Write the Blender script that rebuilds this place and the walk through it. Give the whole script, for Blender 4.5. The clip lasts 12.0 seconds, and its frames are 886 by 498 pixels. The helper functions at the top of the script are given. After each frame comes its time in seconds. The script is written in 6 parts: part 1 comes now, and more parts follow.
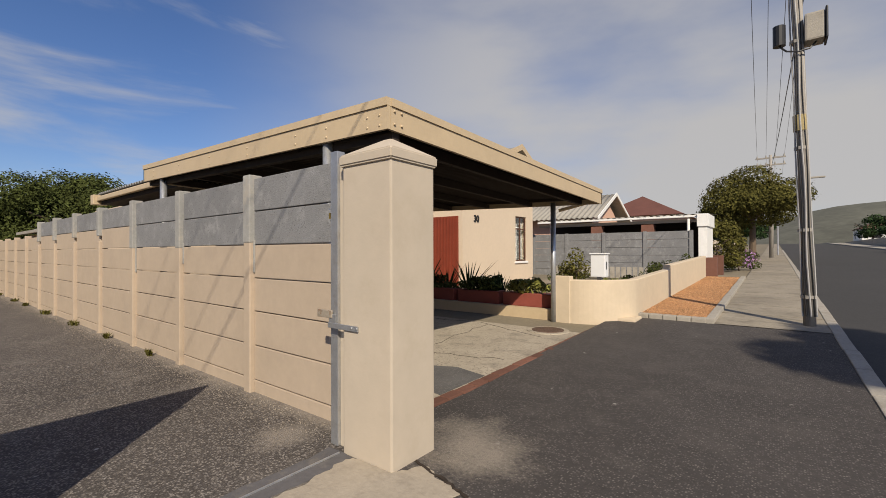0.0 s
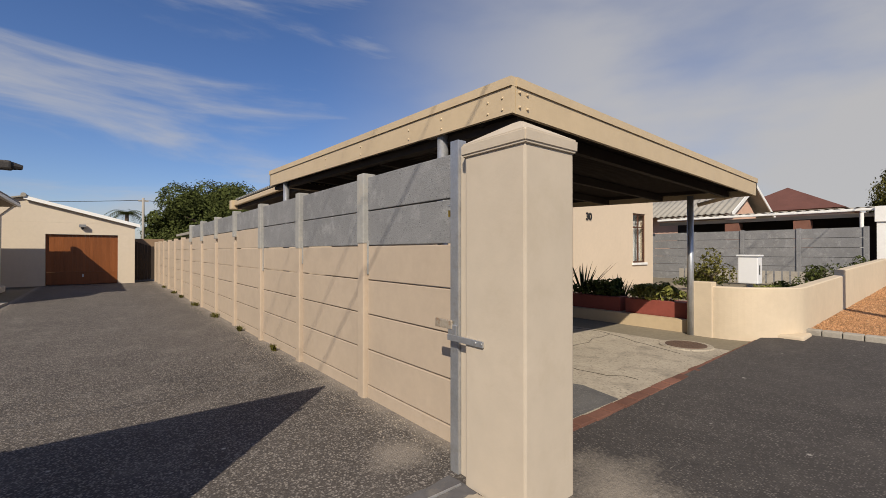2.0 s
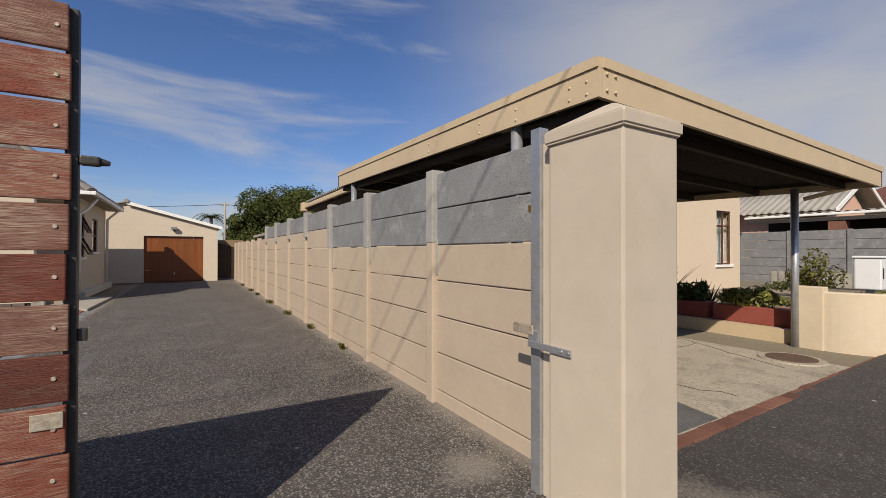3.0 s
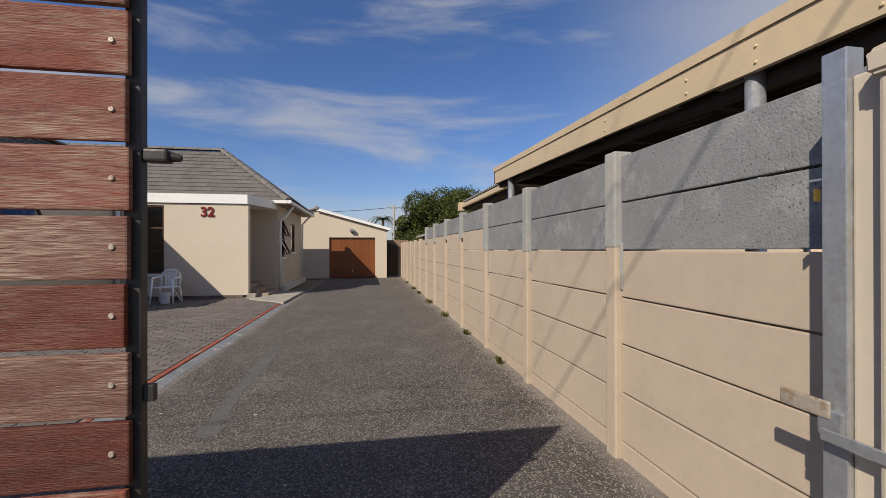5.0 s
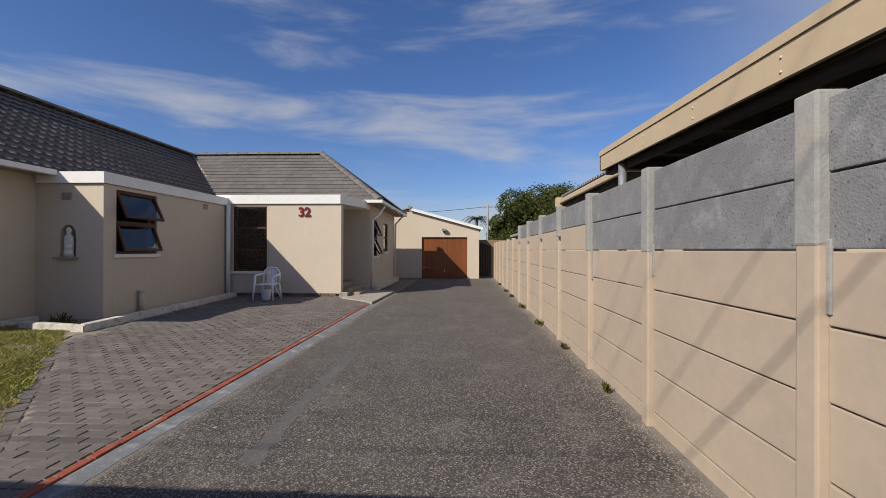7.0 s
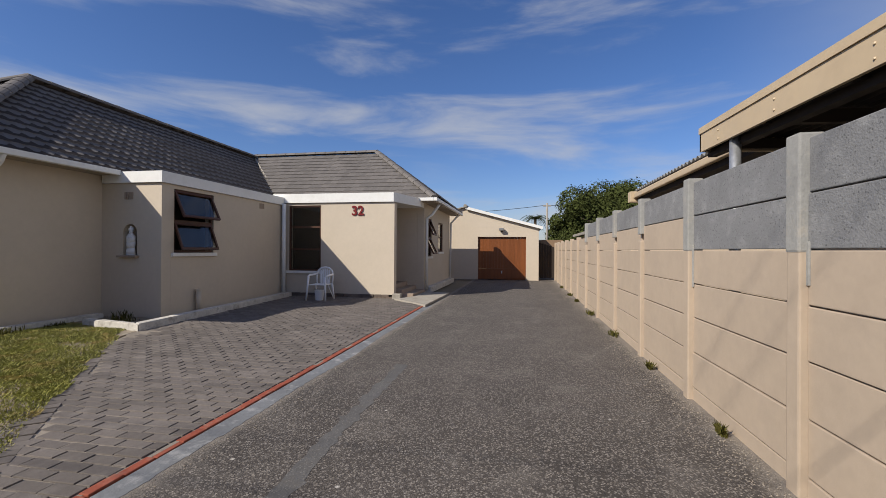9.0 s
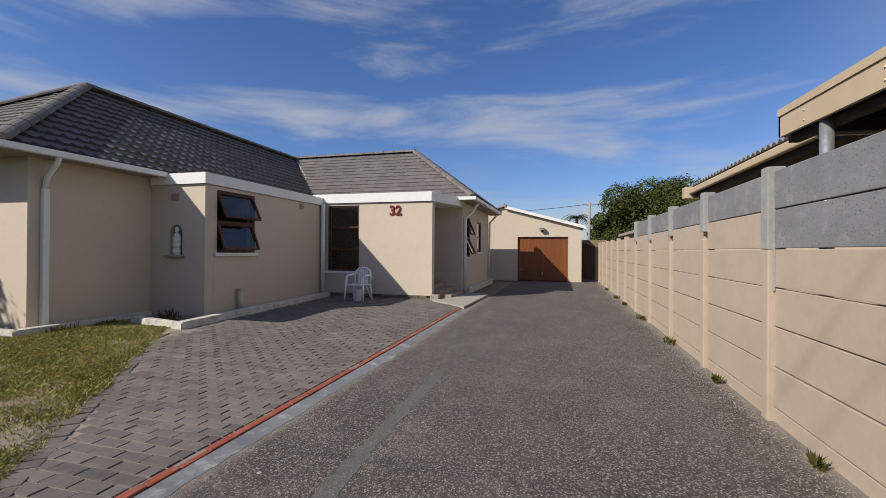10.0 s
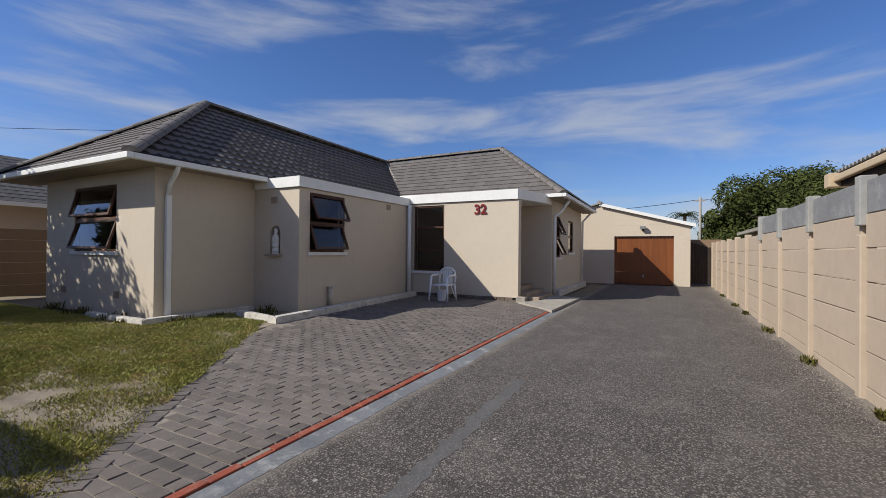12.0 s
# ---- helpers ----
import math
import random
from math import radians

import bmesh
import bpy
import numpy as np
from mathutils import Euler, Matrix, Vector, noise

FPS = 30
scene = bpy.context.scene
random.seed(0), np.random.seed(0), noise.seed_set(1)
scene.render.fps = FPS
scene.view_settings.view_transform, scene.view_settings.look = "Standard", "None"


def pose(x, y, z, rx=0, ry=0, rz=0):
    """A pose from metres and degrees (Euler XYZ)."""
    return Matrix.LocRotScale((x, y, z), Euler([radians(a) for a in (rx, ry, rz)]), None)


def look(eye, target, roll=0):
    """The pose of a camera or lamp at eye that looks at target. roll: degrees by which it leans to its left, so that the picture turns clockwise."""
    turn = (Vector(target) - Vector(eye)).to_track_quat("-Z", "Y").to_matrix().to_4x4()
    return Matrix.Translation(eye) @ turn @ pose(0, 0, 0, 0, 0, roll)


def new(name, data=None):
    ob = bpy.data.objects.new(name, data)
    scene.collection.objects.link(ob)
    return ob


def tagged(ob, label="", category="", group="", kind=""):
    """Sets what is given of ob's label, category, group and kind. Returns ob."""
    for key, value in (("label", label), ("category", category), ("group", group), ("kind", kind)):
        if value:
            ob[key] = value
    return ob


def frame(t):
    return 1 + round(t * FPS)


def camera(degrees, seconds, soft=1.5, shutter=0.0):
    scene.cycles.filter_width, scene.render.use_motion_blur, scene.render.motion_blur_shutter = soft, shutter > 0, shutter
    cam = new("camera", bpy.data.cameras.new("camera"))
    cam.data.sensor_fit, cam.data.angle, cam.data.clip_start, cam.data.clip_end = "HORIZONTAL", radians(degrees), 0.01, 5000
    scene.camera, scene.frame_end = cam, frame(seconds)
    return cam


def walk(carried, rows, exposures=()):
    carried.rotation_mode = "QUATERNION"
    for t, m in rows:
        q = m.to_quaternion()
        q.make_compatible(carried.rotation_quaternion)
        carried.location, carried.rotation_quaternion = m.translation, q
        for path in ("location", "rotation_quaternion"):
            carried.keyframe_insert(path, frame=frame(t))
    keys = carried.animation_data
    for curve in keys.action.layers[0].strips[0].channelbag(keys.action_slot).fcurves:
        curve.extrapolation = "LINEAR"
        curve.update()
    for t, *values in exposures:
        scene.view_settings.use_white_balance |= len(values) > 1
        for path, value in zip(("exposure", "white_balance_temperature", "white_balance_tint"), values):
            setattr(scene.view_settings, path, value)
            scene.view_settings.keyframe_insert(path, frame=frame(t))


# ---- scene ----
cam = camera(92.3, 12.0, soft=0.6)
PATH = [
    (0, (0.064, 0.336, 1.304), (-1.164, 1.914, 1.317), -0.2),
    (0.5, (0.003, 0.34, 1.304), (-1.308, 1.85, 1.318), -0.2),
    (1, (-0.101, 0.384, 1.31), (-1.494, 1.819, 1.322), -0.2),
    (1.5, (-0.236, 0.453, 1.309), (-1.715, 1.799, 1.322), -0.1),
    (2, (-0.347, 0.512, 1.322), (-1.906, 1.764, 1.334), -0.0),
    (2.5, (-0.465, 0.542, 1.335), (-2.11, 1.679, 1.348), 0.0),
    (3, (-0.549, 0.537, 1.309), (-2.269, 1.559, 1.325), 0.1),
    (4.8, (-1.136, 0.735, 1.384), (-3.091, 1.154, 1.385), -0.1),
    (5, (-1.214, 0.755, 1.38), (-3.184, 1.097, 1.384), -0.1),
    (5.5, (-1.404, 0.854, 1.4), (-3.396, 1.04, 1.403), 0.1),
    (6, (-1.562, 0.898, 1.377), (-3.561, 0.964, 1.382), 0.2),
    (6.5, (-1.761, 0.919, 1.362), (-3.761, 0.892, 1.367), 0.2),
    (7, (-1.987, 0.928, 1.37), (-3.985, 0.826, 1.375), 0.2),
    (8.8, (-2.656, 0.859, 1.355), (-4.63, 0.535, 1.374), 0.8),
    (9, (-2.71, 0.84, 1.357), (-4.677, 0.478, 1.363), 0.4),
    (9.5, (-2.814, 0.797, 1.34), (-4.765, 0.358, 1.347), 0.4),
    (10, (-2.995, 0.757, 1.342), (-4.922, 0.222, 1.35), 0.4),
    (10.5, (-3.139, 0.747, 1.329), (-5.035, 0.108, 1.335), 0.4),
    (11, (-3.203, 0.741, 1.32), (-5.058, -0.006, 1.327), 0.5),
    (11.5, (-3.283, 0.773, 1.326), (-5.093, -0.076, 1.333), 0.6),
    (12, (-3.35, 0.781, 1.313), (-5.121, -0.148, 1.323), 0.5),
]
# the clip's camera drifts from a warm to a cool white balance
BALANCE = [(0, 0.05, 6930, 10), (2.5, 0.02, 6730, 10), (5, 0.02, 6540, 10), (7, 0.06, 6380, 10), (9.5, 0.09, 6310, 10), (12, 0.1, 6110, 9)]
walk(cam, [(t, look(eye, target, roll)) for t, eye, target, roll in PATH], BALANCE)

# ---- light ----
SUN = Vector((2.03, -2.04, 2.12)).normalized()
world = bpy.data.worlds.new("sky")
scene.world = world
world.use_nodes = True
wn, wl = world.node_tree.nodes, world.node_tree.links
wn.clear()
sky = wn.new("ShaderNodeTexSky")
sky.sky_type, sky.sun_disc = "NISHITA", False
sky.sun_elevation, sky.sun_rotation = math.asin(SUN.z), math.atan2(SUN.x, SUN.y)
sky.air_density, sky.dust_density, sky.ozone_density = 1.0, 0.6, 2.5
tc = wn.new("ShaderNodeTexCoord")


def wnoise(scale, loc, rot, freq, detail, rough, dist=0.0):
    mp = wn.new("ShaderNodeMapping")
    mp.inputs["Scale"].default_value, mp.inputs["Location"].default_value = scale, loc
    mp.inputs["Rotation"].default_value = [radians(a) for a in rot]
    wl.new(tc.outputs["Generated"], mp.inputs["Vector"])
    nz = wn.new("ShaderNodeTexNoise")
    nz.inputs["Scale"].default_value, nz.inputs["Detail"].default_value = freq, detail
    nz.inputs["Roughness"].default_value, nz.inputs["Distortion"].default_value = rough, dist
    wl.new(mp.outputs["Vector"], nz.inputs["Vector"])
    return nz.outputs["Fac"]


def wramp(src, a, b, top):
    mr = wn.new("ShaderNodeMapRange")
    mr.interpolation_type = "SMOOTHSTEP"
    for key, v in (("From Min", a), ("From Max", b), ("To Max", top)):
        mr.inputs[key].default_value = v
    wl.new(src, mr.inputs["Value"])
    return mr.outputs["Result"]


def wmath(op, a, b):
    m = wn.new("ShaderNodeMath")
    m.operation = op
    m.use_clamp = True
    for i, v in enumerate((a, b)):
        if isinstance(v, (int, float)):
            m.inputs[i].default_value = v
        else:
            wl.new(v, m.inputs[i])
    return m.outputs[0]


wisps = wramp(wnoise((1.0, 1.3, 7.0), (3.1, 0.4, 1.2), (0, 9, 14), 1.7, 9, 0.56, 0.4), 0.45, 0.76, 0.7)
sepa = wn.new("ShaderNodeSeparateXYZ")
wl.new(tc.outputs["Generated"], sepa.inputs[0])
veil_dir = wramp(sepa.outputs["Y"], 0.3, 0.9, 0.95)
veil_noise = wramp(wnoise((1, 1, 3), (0.2, 5.0, 0.7), (0, 0, 0), 1.6, 6, 0.5), 0.25, 0.6, 1.0)
veil = wmath("MULTIPLY", veil_dir, wmath("ADD", wmath("MULTIPLY", veil_noise, 0.6), 0.4))
cloud = wmath("MAXIMUM", wisps, veil)
mixw = wn.new("ShaderNodeMix")
mixw.data_type = "RGBA"
wl.new(cloud, mixw.inputs["Factor"])
hsv = wn.new("ShaderNodeHueSaturation")
hsv.inputs["Saturation"].default_value = 1.15
wl.new(sky.outputs["Color"], hsv.inputs["Color"])
tint = wn.new("ShaderNodeMix")
tint.data_type, tint.blend_type = "RGBA", "MULTIPLY"
tint.inputs["Factor"].default_value = 1.0
tint.inputs["B"].default_value = (1.13, 1.16, 1.46, 1)
wl.new(hsv.outputs["Color"], tint.inputs["A"])
wl.new(tint.outputs["Result"], mixw.inputs["A"])
mixw.inputs["B"].default_value = (6.8, 6.85, 7.1, 1)
bg = wn.new("ShaderNodeBackground")
bg.inputs["Strength"].default_value = 0.071
wl.new(mixw.outputs["Result"], bg.inputs["Color"])
wo = wn.new("ShaderNodeOutputWorld")
wl.new(bg.outputs[0], wo.inputs["Surface"])
sun = new("sun", bpy.data.lights.new("sun", "SUN"))
sun.data.energy, sun.data.angle, sun.data.color = 5.0, radians(0.53), (1.0, 0.92, 0.8)
sun.matrix_world = look((0, 0, 30), Vector((0, 0, 30)) - SUN)


# ---- materials ----
def mat(name, col, rough=0.8, var=0.12, big=0.6, fine=25.0, bump=0.15, bscale=60.0, metal=0.0, stain=None, amount=0.0, island=0.0, stretch=(1, 1, 1), spec=0.3, objrand=0.0):
    m = bpy.data.materials.new(name)
    m.use_nodes = True
    n, l = m.node_tree.nodes, m.node_tree.links
    b = n["Principled BSDF"]
    b.inputs["Metallic"].default_value = metal
    b.inputs["Specular IOR Level"].default_value = spec
    geo = n.new("ShaderNodeNewGeometry")
    mp = n.new("ShaderNodeMapping")
    mp.inputs["Scale"].default_value = stretch
    l.new(geo.outputs["Position"], mp.inputs["Vector"])

    def nz(scale, detail=5.0, rough_=0.6):
        t = n.new("ShaderNodeTexNoise")
        t.inputs["Scale"].default_value, t.inputs["Detail"].default_value, t.inputs["Roughness"].default_value = scale, detail, rough_
        l.new(mp.outputs["Vector"], t.inputs["Vector"])
        return t.outputs["Fac"]

    def mr(src, lo, hi, a=0.25, c=0.75):
        t = n.new("ShaderNodeMapRange")
        for key, v in (("From Min", a), ("From Max", c), ("To Min", lo), ("To Max", hi)):
            t.inputs[key].default_value = v
        l.new(src, t.inputs["Value"])
        return t.outputs["Result"]

    def mul(a, c):
        t = n.new("ShaderNodeMath")
        t.operation = "MULTIPLY"
        l.new(a, t.inputs[0]), l.new(c, t.inputs[1])
        return t.outputs[0]

    f = mul(mr(nz(big), 1 - var, 1 + var), mr(nz(fine), 1 - var * 0.8, 1 + var * 0.8))
    if island:
        f = mul(f, mr(geo.outputs["Random Per Island"], 1 - island, 1 + island, 0, 1))
    if objrand:
        oi = n.new("ShaderNodeObjectInfo")
        f = mul(f, mr(oi.outputs["Random"], 1 - objrand, 1 + objrand, 0, 1))
    vm = n.new("ShaderNodeVectorMath")
    vm.operation = "SCALE"
    vm.inputs[0].default_value = col
    l.new(f, vm.inputs["Scale"])
    out = vm.outputs["Vector"]
    if stain:
        mx = n.new("ShaderNodeMix")
        mx.data_type = "RGBA"
        l.new(mr(nz(big * 2.7 + 0.6, 8, 0.68), 0, amount, 0.52, 0.68), mx.inputs["Factor"])
        l.new(out, mx.inputs["A"])
        mx.inputs["B"].default_value = (*stain, 1)
        out = mx.outputs["Result"]
    l.new(out, b.inputs["Base Color"])
    l.new(mr(nz(fine * 0.5), max(rough - 0.1, 0.02), min(rough + 0.1, 1)), b.inputs["Roughness"])
    if bump:
        bp = n.new("ShaderNodeBump")
        bp.inputs["Strength"].default_value, bp.inputs["Distance"].default_value = bump, 0.01
        l.new(nz(bscale, 3), bp.inputs["Height"])
        l.new(bp.outputs["Normal"], b.inputs["Normal"])
    return m


def speckle(m, cell, colour, lo=0.0, hi=0.25, keep=0.4):
    """Stone chips seen in a bound surface."""
    n, l = m.node_tree.nodes, m.node_tree.links
    b = n["Principled BSDF"]
    src = b.inputs["Base Color"].links[0].from_socket
    geo = n.new("ShaderNodeNewGeometry")
    v = n.new("ShaderNodeTexVoronoi")
    v.inputs["Scale"].default_value = cell
    l.new(geo.outputs["Position"], v.inputs["Vector"])
    sp = n.new("ShaderNodeSeparateColor")
    l.new(v.outputs["Color"], sp.inputs[0])
    r = n.new("ShaderNodeMapRange")
    for key, val in (("From Min", 1 - keep), ("From Max", 1.0), ("To Max", 1.0)):
        r.inputs[key].default_value = val
    l.new(sp.outputs[0], r.inputs["Value"])
    d = n.new("ShaderNodeMapRange")
    for key, val in (("From Min", hi), ("From Max", hi * 2.2), ("To Min", 1.0), ("To Max", 0.0)):
        d.inputs[key].default_value = val
    l.new(v.outputs["Distance"], d.inputs["Value"])
    q = n.new("ShaderNodeMath")
    q.operation = "MULTIPLY"
    l.new(r.outputs[0], q.inputs[0]), l.new(d.outputs[0], q.inputs[1])
    mx = n.new("ShaderNodeMix")
    mx.data_type = "RGBA"
    l.new(q.outputs[0], mx.inputs["Factor"])
    l.new(src, mx.inputs["A"])
    mx.inputs["B"].default_value = (*colour, 1)
    l.new(mx.outputs["Result"], b.inputs["Base Color"])
    return m


def bleach(m):
    """Varnish worn off along the grain, more on some boards than on others."""
    n, l = m.node_tree.nodes, m.node_tree.links
    b = n["Principled BSDF"]
    src = b.inputs["Base Color"].links[0].from_socket
    geo, oi = n.new("ShaderNodeNewGeometry"), n.new("ShaderNodeObjectInfo")
    age, grey = n.new("ShaderNodeMapRange"), n.new("ShaderNodeMix")
    age.inputs["From Min"].default_value, age.inputs["From Max"].default_value = 0.4, 0.95
    grey.data_type = "RGBA"
    grey.inputs["B"].default_value = (0.125, 0.062, 0.045, 1)
    l.new(oi.outputs["Random"], age.inputs["Value"]), l.new(age.outputs["Result"], grey.inputs["Factor"])
    l.new(src, grey.inputs["A"])
    src = grey.outputs["Result"]
    facs = []
    for sc, freq, a, c in (((1, 4.5, 95), 3.0, 0.4, 0.7), ((1, 2.2, 7), 1.5, 0.36, 0.64)):
        mp, nz, mr = n.new("ShaderNodeMapping"), n.new("ShaderNodeTexNoise"), n.new("ShaderNodeMapRange")
        mp.inputs["Scale"].default_value = sc
        l.new(geo.outputs["Position"], mp.inputs["Vector"]), l.new(mp.outputs["Vector"], nz.inputs["Vector"])
        nz.inputs["Scale"].default_value, nz.inputs["Detail"].default_value = freq, 8
        mr.inputs["From Min"].default_value, mr.inputs["From Max"].default_value = a, c
        l.new(nz.outputs["Fac"], mr.inputs["Value"])
        facs.append(mr.outputs["Result"])
    out = facs[0]
    for other in (facs[1], oi.outputs["Random"]):
        q = n.new("ShaderNodeMath")
        q.operation = "MULTIPLY"
        if other is not facs[1]:
            ad = n.new("ShaderNodeMapRange")
            ad.inputs["To Min"].default_value, ad.inputs["To Max"].default_value = 0.2, 1.7
            l.new(other, ad.inputs["Value"])
            other = ad.outputs["Result"]
        l.new(out, q.inputs[0]), l.new(other, q.inputs[1])
        out = q.outputs[0]
    mx = n.new("ShaderNodeMix")
    mx.data_type = "RGBA"
    l.new(out, mx.inputs["Factor"]), l.new(src, mx.inputs["A"])
    mx.inputs["B"].default_value = (0.36, 0.26, 0.185, 1)
    l.new(mx.outputs["Result"], b.inputs["Base Color"])


def dusty(m, terms, colour, top):
    """Pale dust lying on the ground in worn patches: round spots (x, y, radius) and bands along y = const (y, width)."""
    n, l = m.node_tree.nodes, m.node_tree.links
    b = n["Principled BSDF"]
    src = b.inputs["Base Color"].links[0].from_socket
    geo = n.new("ShaderNodeNewGeometry")
    near = None
    for t in terms:
        d = n.new("ShaderNodeVectorMath")
        d.operation = "DISTANCE"
        if t[0] == "spot":
            l.new(geo.outputs["Position"], d.inputs[0])
            d.inputs[1].default_value = (t[1], t[2], 0)
        else:
            k = n.new("ShaderNodeVectorMath")
            k.operation = "MULTIPLY"
            k.inputs[1].default_value = (0, 1, 0)
            l.new(geo.outputs["Position"], k.inputs[0]), l.new(k.outputs[0], d.inputs[0])
            d.inputs[1].default_value = (0, t[1], 0)
        f = n.new("ShaderNodeMapRange")
        f.inputs["From Max"].default_value = t[-1]
        f.inputs["To Min"].default_value, f.inputs["To Max"].default_value = 1.0, 0.0
        l.new(d.outputs["Value"], f.inputs["Value"])
        out = f.outputs["Result"]
        if near is not None:
            mx = n.new("ShaderNodeMath")
            mx.operation = "MAXIMUM"
            l.new(near, mx.inputs[0]), l.new(out, mx.inputs[1])
            out = mx.outputs[0]
        near = out
    for freq, weight in ((3.2, 0.9), (38.0, 0.7)):
        nz = n.new("ShaderNodeTexNoise")
        nz.inputs["Scale"].default_value, nz.inputs["Detail"].default_value = freq, 6
        l.new(geo.outputs["Position"], nz.inputs["Vector"])
        ma = n.new("ShaderNodeMath")
        ma.operation = "MULTIPLY_ADD"
        ma.inputs[1].default_value = weight
        l.new(nz.outputs["Fac"], ma.inputs[0]), l.new(near, ma.inputs[2])
        near = ma.outputs[0]
    fac = n.new("ShaderNodeMapRange")
    for key, v in (("From Min", 1.1), ("From Max", 1.7), ("To Max", top)):
        fac.inputs[key].default_value = v
    l.new(near, fac.inputs["Value"])
    mix = n.new("ShaderNodeMix")
    mix.data_type = "RGBA"
    l.new(fac.outputs["Result"], mix.inputs["Factor"]), l.new(src, mix.inputs["A"])
    mix.inputs["B"].default_value = (*colour, 1)
    l.new(mix.outputs["Result"], b.inputs["Base Color"])
    return m


M_BEIGE = mat("beige_paint", (0.43, 0.345, 0.258), 0.75, 0.06, 0.9, 14, 0.09, 45, stain=(0.37, 0.3, 0.23), amount=0.4)
M_PILLAR = mat("pillar_plaster", (0.475, 0.405, 0.315), 0.75, 0.045, 1.2, 9, 0.1, 35, stain=(0.41, 0.34, 0.25), amount=0.35)
M_CREAM = mat("cream_plaster", (0.55, 0.47, 0.365), 0.8, 0.045, 0.7, 10, 0.15, 80, stain=(0.5, 0.43, 0.32), amount=0.3)
M_FASCIA = mat("fascia_paint", (0.5, 0.39, 0.25), 0.5, 0.05, 1.1, 12, 0.08, 30, stain=(0.42, 0.32, 0.21), amount=0.3)
M_CONC = speckle(mat("grey_concrete", (0.2, 0.2, 0.2), 0.9, 0.16, 2.2, 60, 0.5, 90, stain=(0.32, 0.32, 0.31), amount=0.6), 70, (0.09, 0.09, 0.09), hi=0.22, keep=0.25)
M_CONC2 = mat("pale_concrete", (0.34, 0.31, 0.26), 0.9, 0.16, 1.2, 40, 0.4, 80, stain=(0.23, 0.2, 0.16), amount=0.7)
M_SLAB = speckle(mat("worn_slab", (0.38, 0.33, 0.255), 0.9, 0.2, 0.8, 30, 0.4, 60, stain=(0.2, 0.175, 0.14), amount=0.8), 40, (0.17, 0.14, 0.11), hi=0.25, keep=0.5)
M_ASPH = speckle(speckle(mat("worn_asphalt", (0.074, 0.064, 0.056), 0.92, 0.28, 0.5, 22, 1.0, 110, stain=(0.13, 0.115, 0.1), amount=0.8), 72, (0.31, 0.275, 0.238), hi=0.3, keep=0.85), 6, (0.5, 0.47, 0.42), hi=0.05, keep=0.2)
dusty(M_ASPH, [("spot", -2.7, 2.05, 0.38), ("band", 2.42, 0.3), ("band", -1.33, 0.2)], (0.27, 0.235, 0.195), 0.75)
M_TAR = speckle(speckle(mat("dark_tar", (0.06, 0.053, 0.049), 0.9, 0.25, 0.45, 24, 0.8, 120, stain=(0.085, 0.075, 0.067), amount=0.7), 75, (0.19, 0.17, 0.15), hi=0.26, keep=0.5), 5, (0.5, 0.47, 0.42), hi=0.045, keep=0.22)
dusty(M_TAR, [("spot", -1.55, 2.7, 0.75), ("spot", -1.9, 1.75, 0.5)], (0.31, 0.268, 0.215), 0.75)
M_ROAD = mat("road_asphalt", (0.048, 0.046, 0.044), 0.9, 0.14, 0.3, 30, 0.4, 100)
M_STEEL = mat("galvanised_steel", (0.48, 0.49, 0.5), 0.42, 0.12, 6, 60, 0.1, 50, metal=0.75, stain=(0.3, 0.22, 0.15), amount=0.25)
M_DARKSTEEL = mat("dark_steel", (0.055, 0.05, 0.045), 0.5, 0.15, 6, 40, 0.1, 50, metal=0.4)
M_RUST = mat("rusty_zinc", (0.42, 0.36, 0.28), 0.6, 0.2, 14, 70, 0.2, 80, metal=0.5, stain=(0.3, 0.14, 0.05), amount=0.8)
M_GATE = mat("weathered_red_wood", (0.19, 0.04, 0.02), 0.6, 0.3, 2.2, 20, 0.5, 60, stretch=(1, 0.6, 8), objrand=0.6, spec=0.3)
bleach(M_GATE)
M_GDOOR = mat("varnished_wood", (0.2, 0.066, 0.02), 0.4, 0.2, 1.2, 14, 0.1, 30, stretch=(1, 6, 0.5), objrand=0.12)
M_TRIM = mat("white_paint", (0.76, 0.75, 0.71), 0.5, 0.04, 1.5, 12, 0.06, 40, stain=(0.6, 0.58, 0.52), amount=0.25)
M_WFRAME = mat("brown_window_frame", (0.075, 0.032, 0.018), 0.5, 0.15, 5, 40, 0.1, 60)
M_ROOF = mat("grey_roof_tile", (0.15, 0.135, 0.122), 0.7, 0.12, 0.8, 20, 0.25, 60, island=0.12, objrand=0.12)
M_PAVER = mat("grey_clay_paver", (0.145, 0.125, 0.11), 0.88, 0.17, 1.1, 40, 0.4, 90, island=0.16, objrand=0.16, stain=(0.27, 0.24, 0.21), amount=0.35)
M_SAND = mat("joint_sand", (0.25, 0.215, 0.175), 0.95, 0.2, 1.4, 40, 0.4, 90)
M_RED = mat("red_painted_kerb", (0.29, 0.075, 0.042), 0.75, 0.16, 4, 40, 0.3, 70, stain=(0.3, 0.2, 0.15), amount=0.5)
M_KGREY = mat("grey_mortar_strip", (0.165, 0.17, 0.175), 0.85, 0.2, 1.6, 30, 0.4, 60, stain=(0.42, 0.41, 0.39), amount=0.75)
M_TRACK = mat("dark_cement_screed", (0.105, 0.1, 0.1), 0.7, 0.18, 2.0, 20, 0.3, 50, stain=(0.2, 0.18, 0.15), amount=0.7)
